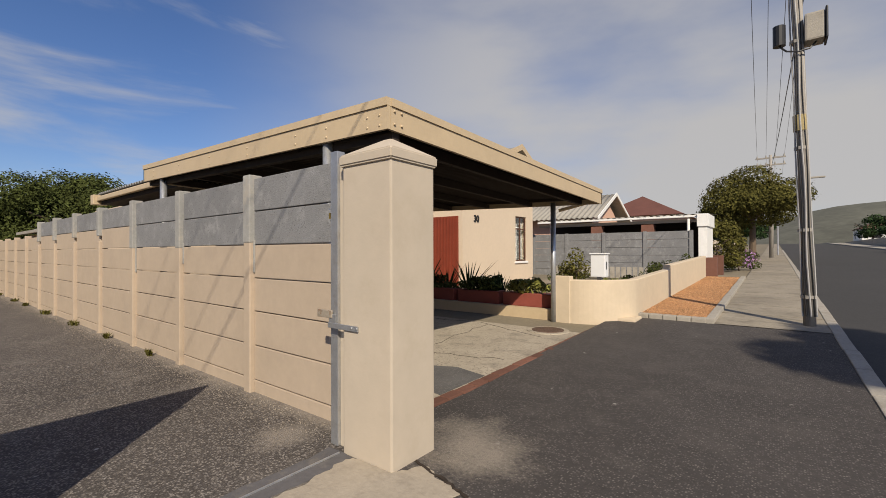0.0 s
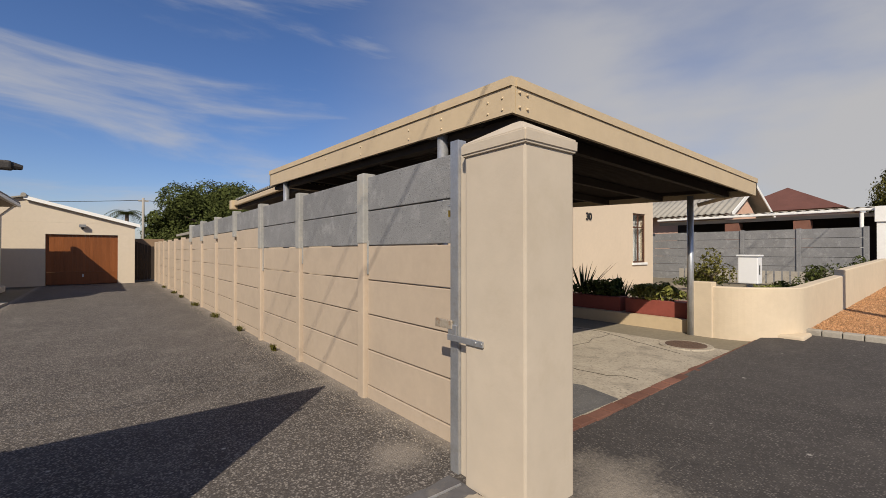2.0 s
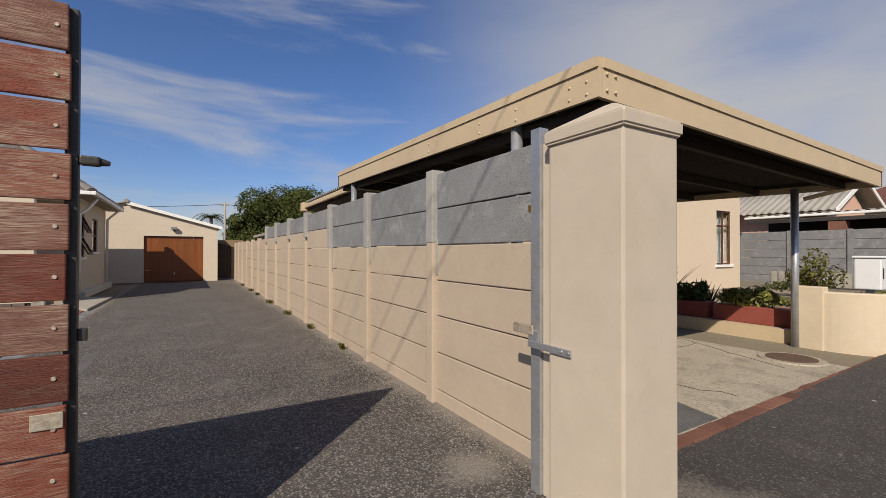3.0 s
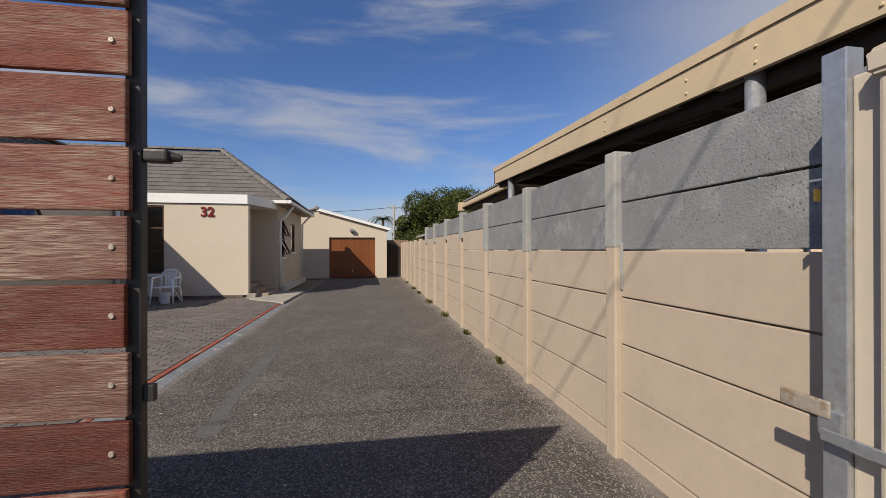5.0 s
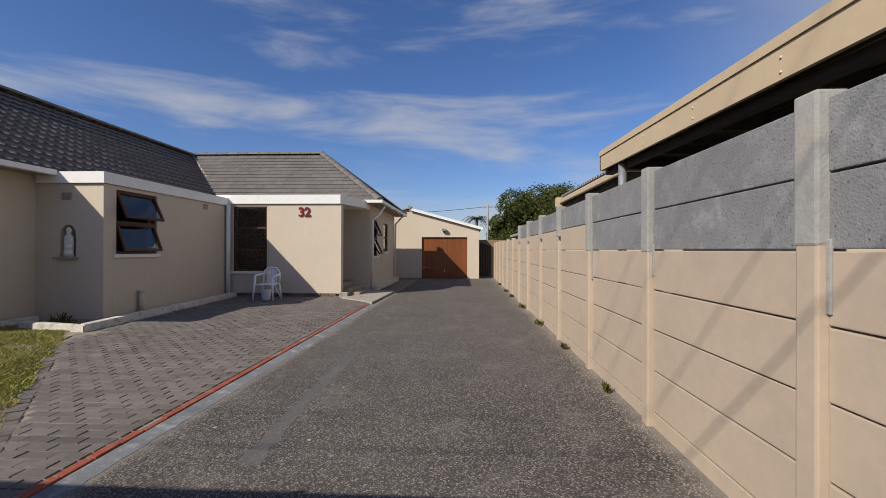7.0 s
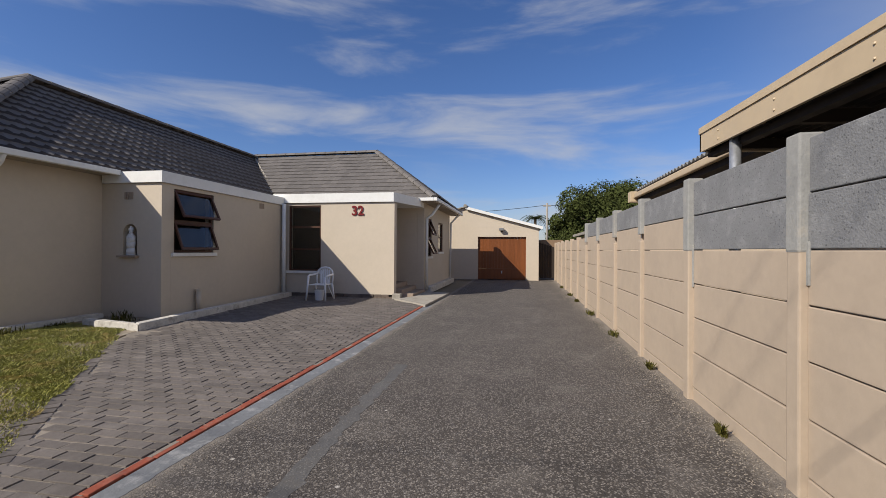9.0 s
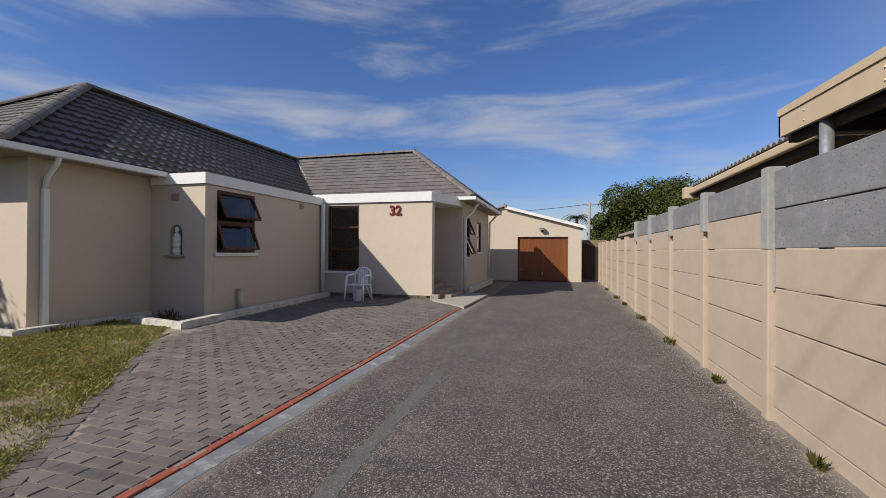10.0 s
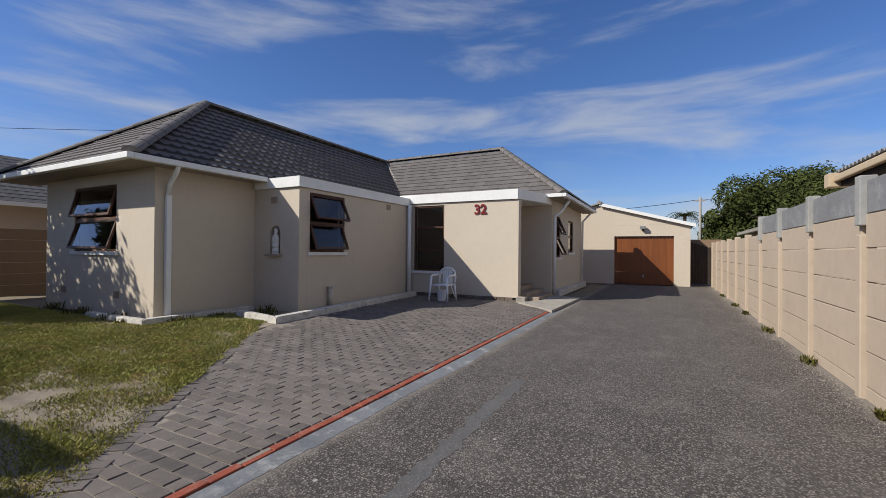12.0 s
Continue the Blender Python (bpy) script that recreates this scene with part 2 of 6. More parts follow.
M_SMEAR = speckle(mat("thin_cement_smear", (0.11, 0.105, 0.1), 0.88, 0.2, 2.5, 25, 0.4, 60, stain=(0.11, 0.1, 0.09), amount=0.9), 80, (0.2, 0.19, 0.17), hi=0.25, keep=0.5)
M_POSTC = mat("pale_post_concrete", (0.29, 0.285, 0.265), 0.9, 0.14, 2.2, 30, 0.3, 70, stain=(0.4, 0.35, 0.28), amount=0.6)
M_PAD = mat("cement_pad", (0.36, 0.31, 0.24), 0.9, 0.13, 1.6, 30, 0.4, 60, stain=(0.24, 0.205, 0.16), amount=0.8)
M_NPLASTER = mat("warm_cream_plaster", (0.6, 0.49, 0.365), 0.8, 0.04, 1.0, 10, 0.12, 60)
M_WKERB = mat("whitewashed_kerb", (0.55, 0.52, 0.46), 0.85, 0.2, 2.4, 30, 0.4, 60, stain=(0.2, 0.17, 0.13), amount=0.6)
M_SOIL = mat("dry_lawn_soil", (0.25, 0.205, 0.15), 0.95, 0.2, 1.0, 30, 0.6, 60, stain=(0.36, 0.315, 0.25), amount=0.8)
M_EARTH = mat("verge_earth", (0.2, 0.17, 0.12), 0.95, 0.2, 0.3, 20, 0.5, 40)
M_GRASS = mat("grass_blade", (0.245, 0.24, 0.055), 0.7, 0.25, 0.9, 12, 0, island=0.45, stain=(0.42, 0.30, 0.11), amount=0.9)
M_LEAF = mat("green_leaf", (0.055, 0.066, 0.018), 0.85, 0.2, 0.7, 8, 0, island=0.45, spec=0.1)
M_LEAFD = mat("dark_leaf", (0.028, 0.05, 0.018), 0.85, 0.2, 0.7, 8, 0, island=0.45, spec=0.1)
M_STREET = mat("street_tree_leaf", (0.085, 0.078, 0.02), 0.85, 0.25, 0.8, 8, 0, island=0.5, spec=0.1)
M_PAVE = mat("stained_slab", (0.27, 0.235, 0.18), 0.9, 0.25, 0.7, 20, 0.4, 60, stain=(0.14, 0.12, 0.09), amount=0.8)
M_GWALL = mat("garden_wall_paint", (0.56, 0.46, 0.33), 0.8, 0.05, 1.2, 10, 0.25, 60, stain=(0.48, 0.39, 0.28), amount=0.3)
# cream darkened to carry shade: soffits, niche back, lean-to beam
M_SHADECREAM = mat("shade_toned_cream", (0.34, 0.29, 0.225), 0.8, 0.06, 1.5, 12, 0.1, 40)
M_LEAFY = mat("yellow_green_leaf", (0.14, 0.14, 0.03), 0.6, 0.2, 2, 8, 0, island=0.4)
M_BARK = mat("bark", (0.13, 0.095, 0.065), 0.9, 0.2, 3, 20, 0.5, 40)
M_TIMBER = mat("grey_pole_timber", (0.3, 0.275, 0.24), 0.9, 0.18, 2, 30, 0.4, 60, stretch=(6, 6, 0.4))
M_CABLE = mat("cable_grey", (0.36, 0.35, 0.33), 0.6, 0.1, 3, 20, 0)
M_BLACK = mat("black_plastic", (0.02, 0.02, 0.021), 0.45, 0.1, 3, 20, 0)
# near-black brown; carport underside, room and lean-to sheets use it as shade
M_DARK_AND_SHADE = mat("dark_brown_and_shade", (0.035, 0.026, 0.02), 0.85, 0.15, 2, 20, 0.1, 40)
M_BRICK = mat("red_brick", (0.155, 0.072, 0.05), 0.88, 0.15, 3, 40, 0.4, 80, island=0.2, objrand=0.25)
M_PLINTH = mat("dark_brick", (0.16, 0.125, 0.1), 0.88, 0.2, 3, 30, 0.4, 80, objrand=0.3)
M_GRAVEL = speckle(mat("orange_gravel", (0.34, 0.18, 0.085), 0.9, 0.22, 1.2, 18, 1.0, 45, island=0.4), 34, (0.55, 0.33, 0.18), hi=0.3, keep=0.5)
M_PINK = mat("pink_plaster", (0.58, 0.37, 0.27), 0.85, 0.05, 1, 10, 0.2, 60)
M_SHEET = mat("corrugated_sheet", (0.29, 0.27, 0.23), 0.6, 0.15, 0.8, 12, 0.1, 30, stain=(0.25, 0.22, 0.18), amount=0.5)
M_REDROOF = mat("red_tile", (0.13, 0.055, 0.042), 0.8, 0.15, 1, 20, 0.2, 40)
M_PLASTIC = mat("white_plastic", (0.74, 0.74, 0.73), 0.35, 0.02, 3, 20, 0)
M_NUM = mat("red_number", (0.17, 0.012, 0.012), 0.4, 0.1, 8, 40, 0)
M_STATUE = mat("white_statue", (0.72, 0.7, 0.66), 0.7, 0.05, 9, 40, 0)
M_REDDOOR = mat("red_door", (0.2, 0.04, 0.022), 0.5, 0.12, 2, 20, 0.1, 40)
M_TERRA = mat("terracotta_box", (0.24, 0.062, 0.045), 0.7, 0.1, 3, 20, 0.1, 40)
M_CURTAIN = mat("pale_curtain", (0.6, 0.6, 0.6), 0.9, 0.06, 3, 20, 0)
M_HILL = mat("hill", (0.1, 0.1, 0.078), 1, 0.25, 0.01, 0.08, 0)
M_LILAC = mat("lilac_flower", (0.4, 0.22, 0.42), 0.7, 0.1, 3, 20, 0)
M_BROWNWALL = mat("brown_panel", (0.25, 0.165, 0.1), 0.85, 0.1, 1, 12, 0.2, 60)
M_STOEP = mat("painted_step", (0.33, 0.255, 0.19), 0.7, 0.1, 2, 20, 0.2, 60)
M_BRASS = mat("brass", (0.55, 0.38, 0.1), 0.35, 0.1, 8, 40, 0, metal=0.9)
M_GLASS = bpy.data.materials.new("window_glass")
M_GLASS.use_nodes = True
gb = M_GLASS.node_tree.nodes["Principled BSDF"]
gb.inputs["Base Color"].default_value = (0.5, 0.52, 0.52, 1)
gb.inputs["Roughness"].default_value, gb.inputs["Transmission Weight"].default_value, gb.inputs["IOR"].default_value = 0.02, 1.0, 1.5


# ---- builders ----
def thing(name, loc, label, category, group="", kind=""):
    ob = new(name)
    ob.location = loc
    ob.empty_display_size = 0.1
    return tagged(ob, label, category, group, kind)


def base_of(parent):
    p, v = parent, Vector((0, 0, 0))
    while p:
        v += p.location
        p = p.parent
    return v


def part(name, bm, material, parent=None, label="", smooth=False, kind=""):
    me = bpy.data.meshes.new(name)
    if parent:
        bmesh.ops.translate(bm, verts=bm.verts, vec=-base_of(parent))
    bm.to_mesh(me)
    bm.free()
    me.materials.append(material)
    if smooth:
        for p in me.polygons:
            p.use_smooth = True
    ob = new(name, me)
    ob.parent = parent
    return tagged(ob, label, kind=kind)


def piece(name, me, parent, m):
    ob = new(name, me)
    ob.parent = parent
    ob.matrix_basis = Matrix.Translation(-base_of(parent)) @ m
    return ob


def add_box(bm, x0, x1, y0, y1, z0, z1, bevel=0.0, m=None):
    r = bmesh.ops.create_cube(bm, size=1.0)
    vs = r["verts"]
    for v in vs:
        v.co = Vector(((x0 + x1) / 2 + v.co.x * (x1 - x0), (y0 + y1) / 2 + v.co.y * (y1 - y0), (z0 + z1) / 2 + v.co.z * (z1 - z0)))
    if bevel:
        es = list({e for v in vs for e in v.link_edges})
        out = bmesh.ops.bevel(bm, geom=es, offset=bevel, segments=2, affect="EDGES", profile=0.6)
        vs = list({v for f in out["faces"] for v in f.verts} | {v for v in vs if v.is_valid})
    if m is not None:
        bmesh.ops.transform(bm, matrix=m, verts=vs)
    return bm


def box(*a, bevel=0.0, m=None):
    return add_box(bmesh.new(), *a, bevel=bevel, m=m)


def add_tube(bm, a, b, r, r2=None, seg=12, caps=True):
    a, b = Vector(a), Vector(b)
    d = b - a
    q = d.to_track_quat("Z", "Y").to_matrix().to_4x4()
    bmesh.ops.create_cone(bm, cap_ends=caps, segments=seg, radius1=r, radius2=r if r2 is None else r2, depth=d.length, matrix=Matrix.Translation((a + b) / 2) @ q)
    return bm


def tube(*a, **k):
    return add_tube(bmesh.new(), *a, **k)


def pipe(points, r, seg=8):
    """One round tube bent along the points."""
    bm = bmesh.new()
    pts = [Vector(p) for p in points]
    rings = []
    for i, p in enumerate(pts):
        d = (pts[min(i + 1, len(pts) - 1)] - pts[max(i - 1, 0)]).normalized()
        u = d.cross(Vector((1, 0, 0)) if abs(d.x) < 0.7 else Vector((0, 1, 0))).normalized()
        w = d.cross(u)
        rings.append([bm.verts.new(p + (u * math.cos(k * 2 * math.pi / seg) + w * math.sin(k * 2 * math.pi / seg)) * r) for k in range(seg)])
    for a, b in zip(rings, rings[1:]):
        off = min(range(seg), key=lambda o: sum((a[k].co - b[(k + o) % seg].co).length for k in range(seg)))
        for k in range(seg):
            bm.faces.new((a[k], a[(k + 1) % seg], b[(k + 1 + off) % seg], b[(k + off) % seg]))
    bm.faces.new(rings[0][::-1]), bm.faces.new(rings[-1])
    bmesh.ops.recalc_face_normals(bm, faces=bm.faces)
    return bm


def prism(poly, z0, z1):
    """A flat polygon (x, y) raised from z0 to z1."""
    bm = bmesh.new()
    lo = [bm.verts.new((x, y, z0)) for x, y in poly]
    hi = [bm.verts.new((x, y, z1)) for x, y in poly]
    bm.faces.new(hi), bm.faces.new(lo[::-1])
    for i in range(len(poly)):
        j = (i + 1) % len(poly)
        bm.faces.new((lo[i], lo[j], hi[j], hi[i]))
    bmesh.ops.recalc_face_normals(bm, faces=bm.faces)
    return bm


def slab3(pts, thick):
    """A plate under the given 3D outline."""
    bm = bmesh.new()
    hi = [bm.verts.new(p) for p in pts]
    lo = [bm.verts.new(Vector(p) - Vector((0, 0, thick))) for p in pts]
    bm.faces.new(hi), bm.faces.new(lo[::-1])
    for i in range(len(pts)):
        j = (i + 1) % len(pts)
        bm.faces.new((lo[i], lo[j], hi[j], hi[i]))
    bmesh.ops.recalc_face_normals(bm, faces=bm.faces)
    return bm


def wall_x(x, thick, y0, y1, z0, z1, holes=()):
    """A wall in the plane x = const whose outer face looks to +x, with openings (y0, y1, z0, z1)."""
    bm = bmesh.new()
    cuts = sorted({y0, y1, *(h[0] for h in holes), *(h[1] for h in holes)})
    for a, b in zip(cuts, cuts[1:]):
        zs = [(h[2], h[3]) for h in holes if h[0] <= a and h[1] >= b]
        lo = z0
        for ha, hb in sorted(zs):
            add_box(bm, x - thick, x, a, b, lo, ha)
            lo = hb
        add_box(bm, x - thick, x, a, b, lo, z1)
    bmesh.ops.remove_doubles(bm, verts=bm.verts, dist=1e-4)
    return bm


def wall_y(y, thick, x0, x1, z0, z1, holes=()):
    """The same in the plane y = const, its outer face to +y."""
    bm = wall_x(0, thick, -x1, -x0, z0, z1, [(-h[1], -h[0], h[2], h[3]) for h in holes])
    bmesh.ops.transform(bm, matrix=Matrix.Translation((0, y, 0)) @ Matrix.Rotation(radians(90), 4, "Z"), verts=bm.verts)
    return bm


def ground(y):
    return 0.024 * max(0.0, y - 4.0)


def clump(centre, radii, count, size, seed, bottom=-1.0, lumps=7):
    """Leaves scattered through uneven lumps of a crown."""
    rnd = random.Random(seed)
    cx, cy, cz = centre
    blobs = []
    for _ in range(lumps):
        while True:
            v = Vector((rnd.uniform(-1, 1), rnd.uniform(-1, 1), rnd.uniform(bottom, 1)))
            if 0.25 < v.length < 0.85:
                break
        blobs.append((v, rnd.uniform(0.28, 0.5)))
    blobs.append((Vector((0, 0, 0)), 0.62))
    vs, fs = [], []
    for i in range(count):
        c, r = blobs[rnd.randrange(len(blobs))]
        d = Vector((rnd.gauss(0, 1), rnd.gauss(0, 1), rnd.gauss(0, 1))).normalized()
        p = c + d * r * (0.7 + 0.33 * rnd.random() + (0.14 if rnd.random() < 0.1 else 0))
        if p.z < bottom:
            continue
        p = Vector((cx + p.x * radii[0], cy + p.y * radii[1], cz + p.z * radii[2]))
        n = (d + Vector((rnd.gauss(0, 0.5), rnd.gauss(0, 0.5), rnd.gauss(0, 0.5) + 0.3))).normalized()
        u = n.orthogonal().normalized()
        u = Matrix.Rotation(rnd.uniform(0, 6.28), 3, n) @ u
        w = n.cross(u)
        s = size * rnd.uniform(0.6, 1.4)
        k = len(vs)
        vs += [p - u * s, p + w * s * 0.45 + n * s * 0.15, p + u * s, p - w * s * 0.45 + n * s * 0.15]
        fs.append((k, k + 1, k + 2, k + 3))
    return vs, fs


def leaves(name, data, material, parent, label=""):
    vs, fs = data
    me = bpy.data.meshes.new(name)
    o = base_of(parent)
    me.from_pydata([tuple(v - o) for v in vs], [], fs)
    me.materials.append(material)
    ob = new(name, me)
    ob.parent = parent
    return tagged(ob, label)


def tree(name, x, y, z, height, radii, label, material, count=5000, size=0.12, seed=1, trunk=0.18, bottom=-0.75, lumps=9):
    t = thing(name, (x, y, z), label, "tree" if name == "tree" else "bush")
    cz = z + height - radii[2]
    bm = bmesh.new()
    rnd = random.Random(seed)
    fork = Vector((x, y, z + max(0.15, (cz - z) * 0.75)))
    add_tube(bm, (x, y, z - 0.05), fork, trunk, trunk * 0.75, 9)
    for i in range(6):
        a = i * 1.05 + rnd.random()
        e = Vector((x + math.cos(a) * radii[0] * 0.6, y + math.sin(a) * radii[1] * 0.6, cz + rnd.uniform(-0.2, 0.5) * radii[2]))
        mid = fork.lerp(e, 0.5) + Vector((0, 0, 0.1 * radii[2]))
        add_tube(bm, fork, mid, trunk * 0.55, trunk * 0.4, 7)
        add_tube(bm, mid, e, trunk * 0.4, trunk * 0.12, 7)
    part("trunk", bm, M_BARK, t)
    leaves("crown", clump((x, y, cz), radii, count, size, seed, bottom, lumps), material, t)
    return t


# ---- setting: ground, street ----
def sheet(name, xs, ys, zf, material, kind="structure", label="", cat="ground"):
    bm = bmesh.new()
    grid = [[bm.verts.new((x, y, zf(x, y))) for y in ys] for x in xs]
    for i in range(len(xs) - 1):
        for j in range(len(ys) - 1):
            bm.faces.new((grid[i][j], grid[i + 1][j], grid[i + 1][j + 1], grid[i][j + 1]))
    ob = part(name, bm, material)
    return tagged(ob, label, cat, kind=kind)


YS = [-400, -60, -20, 0, 4, 8, 12, 18, 25, 40, 70, 120, 200, 400, 900]


def far_ground(y):
    return ground(min(y, 120)) + 0.004 * max(0, y - 120)


sheet("ground", [-900, -60, -23, -8, -2.4, 1.2, 9, 40, 900], YS, lambda x, y: far_ground(y) - 0.06, M_EARTH, label="dry brown earth running out to the horizon")
# tarred driveway and its apron out to the road
sheet("driveway", [-27, -15, -8, -4, -2.14], [-1.36, 0.5, 2.5], lambda x, y: 0.0, M_ASPH, label="worn grey tar driveway with loose pale chips", cat="driveway")
sheet("apron", [-2.14, -1, 0.72], [-1.36, 0.5, 2.5, 4, 6, 8.55], lambda x, y: ground(y), M_TAR, label="dark tar apron beside the street", cat="driveway")
sheet("apron_edge", [-2.25, -2.14], [2.5, 4, 6, 8.55], lambda x, y: ground(y), M_TAR, label="dark tar beside the brick edging", cat="driveway")
sheet("verge", [-2.2, 0.72], [-60, -1.36], lambda x, y: 0.0, M_TAR, label="tarred verge along the street", cat="pavement")
sheet("road", [0.86, 4, 8.8], YS, lambda x, y: far_ground(y) - 0.05, M_ROAD, label="dark smooth asphalt road", cat="road")
sheet("pavement", [-0.72, 0.0, 0.72], [8.6, 10, 14, 18, 25, 40, 70, 120], lambda x, y: ground(y), M_PAVE, label="worn pale concrete pavement slabs", cat="pavement")
sheet("far_pavement", [8.95, 11.5], YS, lambda x, y: far_ground(y) + 0.06, M_CONC2, label="pale pavement across the road", cat="pavement")


def kerb_run(name, x0, x1, y0, y1, step, h, material, label):
    k = thing(name, (x0, y0, ground(y0)), label, "kerb", kind="structure")
    y = y0
    rnd = random.Random(5)
    while y < y1 - 0.05:
        e = min(y + step, y1)
        jig = rnd.uniform(-0.006, 0.006)
        g0, g1 = ground(y), ground(e)
        bm = box(x0 + jig, x1 + jig, y + 0.006, e - 0.006, -0.16, h, bevel=0.012)
        for v in bm.verts:
            v.co.z += g0 + (g1 - g0) * (v.co.y - y) / (e - y)
        part("kerbstone", bm, material, k)
        y = e
    return k


kerb_run("kerb", 0.72, 0.86, -3.0, 60, 0.95, 0.012, M_CONC2, "low pale concrete kerbstones along the road")
bm = bmesh.new()
for a, b in zip(YS, YS[1:]):
    p = slab3([(8.8, a, far_ground(a) + 0.07), (8.95, a, far_ground(a) + 0.07), (8.95, b, far_ground(b) + 0.07), (8.8, b, far_ground(b) + 0.07)], 0.2)
    me = bpy.data.meshes.new("tmp")
    p.to_mesh(me), p.free(), bm.from_mesh(me)
tagged(part("far_kerb", bm, M_CONC2), "pale kerb on the far side of the road", "kerb", kind="structure")
# joints between the pavement slabs
bm = bmesh.new()
for i in range(26):
    y = 9.9 + i * 1.3
    add_box(bm, -0.72, 0.72, y, y + 0.018, ground(y) - 0.01, ground(y) + 0.003)
tagged(part("pavement_joints", bm, M_EARTH), "narrow dark joints between the slabs", "joint", kind="structure")

# neighbour's concrete drive, red brick edge, manhole
tagged(part("neighbour_drive", prism([(-2.27, 2.5), (-2.27, 8.3), (-4.2, 9.4), (-8.4, 9.4), (-8.4, 2.5)], -0.1, 0.012), M_SLAB), "cracked patched concrete floor under the carport", "floor", kind="structure")
for pts in ([(-2.32, 3.35), (-2.32, 4.1), (-2.75, 4.2), (-3.3, 3.95), (-3.9, 4.0), (-3.9, 3.6), (-3.0, 3.5)],):
    tagged(part("concrete_patch", prism(pts, 0.0, 0.0145), M_SMEAR), "smooth grey cement patch in the carport floor", "floor", kind="structure")
bm = bmesh.new()
for a, b in (((-2.5, 4.8), (-3.6, 4.5)), ((-3.6, 4.5), (-5.2, 5.3)), ((-2.7, 6.3), (-4.2, 6.9)), ((-3.6, 4.5), (-4.0, 6.85)), ((-4.2, 6.9), (-6.0, 6.6))):
    a, b = Vector((*a, 0.0135)), Vector((*b, 0.0135))
    last = a
    rnd = random.Random(int(a.x * 100))
    for i in range(1, 9):
        q = a.lerp(b, i / 8) + Vector((rnd.uniform(-0.05, 0.05), rnd.uniform(-0.05, 0.05), 0))
        add_tube(bm, last, q, 0.0032, seg=4)
        last = q
tagged(part("floor_cracks", bm, M_DARK_AND_SHADE), "fine dark cracks in the carport floor", "crack", kind="structure")
man = thing("manhole_cover", (-2.85, 6.85, 0.012), "round rusty cast iron manhole cover in concrete", "manhole cover")
bm = bmesh.new()
bmesh.ops.create_cone(bm, cap_ends=True, segments=40, radius1=0.34, radius2=0.33, depth=0.02, matrix=Matrix.Translation((-2.85, 6.85, 0.018)))
part("rim", bm, M_SLAB, man)
bm = bmesh.new()
bmesh.ops.create_cone(bm, cap_ends=True, segments=40, radius1=0.26, radius2=0.255, depth=0.02, matrix=Matrix.Translation((-2.85, 6.85, 0.026)))
for i in range(-5, 6):
    for j in range(-5, 6):
        if i * i + j * j < 24:
            add_box(bm, -2.85 + i * 0.044 - 0.012, -2.85 + i * 0.044 + 0.012, 6.85 + j * 0.044 - 0.012, 6.85 + j * 0.044 + 0.012, 0.036, 0.041)
part("lid", bm, mat("rusty_iron", (0.11, 0.07, 0.05), 0.8, 0.2, 6, 40, 0.3, 60), man)
edge = thing("brick_edging", (-2.25, 2.6, 0), "red brick edging flush with the tar", "edging", kind="structure")
bm = box(-0.055, 0.055, -0.105, 0.105, -0.05, 0.02, bevel=0.006)
bme = bpy.data.meshes.new("brick")
bm.to_mesh(bme), bm.free()
bme.materials.append(M_BRICK)
rnd = random.Random(3)
for i in range(25):
    y = 2.75 + i * 0.222
    piece("brick", bme, edge, pose(-2.24 - 0.02 * i / 25 + rnd.uniform(-0.006, 0.006), y, ground(y) * 0.4 + rnd.uniform(-0.004, 0.003), 0, 0, rnd.uniform(-2, 2)))


def worn_outline(poly, step, rough, seed):
    """The outline of a crumbling slab: the polygon's edges broken up by noise."""
    out = []
    for (ax, ay), (bx, by) in zip(poly, poly[1:] + poly[:1]):
        n = max(1, int(math.hypot(bx - ax, by - ay) / step))
        for i in range(n):
            x, y = ax + (bx - ax) * i / n, ay + (by - ay) * i / n
            out.append((x + rough * noise.noise((x * 9, y * 9, seed)) + rough * 0.5 * noise.noise((x * 31, y * 31, seed)), y + rough * noise.noise((x * 9, y * 9, seed + 5)) + rough * 0.5 * noise.noise((x * 31, y * 31, seed + 5))))
    return out


tagged(part("pillar_pad", prism(worn_outline([(-2.02, 0.9), (-1.5, 1.2), (-1.34, 1.85), (-1.27, 2.2), (-1.62, 2.31), (-1.72, 2.12), (-2.05, 2.12)], 0.03, 0.04, 3), -0.05, 0.007), M_PAD), "worn pale cement pad at the pillar's foot", "ground", kind="structure")
bm = bmesh.new()
rnd = random.Random(16)
last = Vector((-1.7, 2.325, 0.004))
for k in range(1, 15):
    q = Vector((-1.7 + 0.034 * k, 2.325 - 0.009 * k + rnd.uniform(-0.014, 0.014), 0.004))
    add_tube(bm, last, q, rnd.uniform(0.007, 0.014), seg=5)
    last = q
tagged(part("pad_crack", bm, M_DARK_AND_SHADE), "dark crumbled crack beside the cement pad", "crack", kind="structure")
track = thing("gate_track", (-2.17, 1.0, 0), "dark cement strip with a thin steel gate rail", "gate track", kind="structure")
part("screed", prism(worn_outline([(-2.27, 2.12), (-2.28, -4.2), (-2.05, -4.2), (-2.05, 2.12)], 0.05, 0.022, 8), -0.05, 0.0048), M_TRACK, track)
part("rail", box(-2.168, -2.158, -4.2, 2.1, -0.02, 0.014, bevel=0.002), M_STEEL, track, "worn bright steel rail")
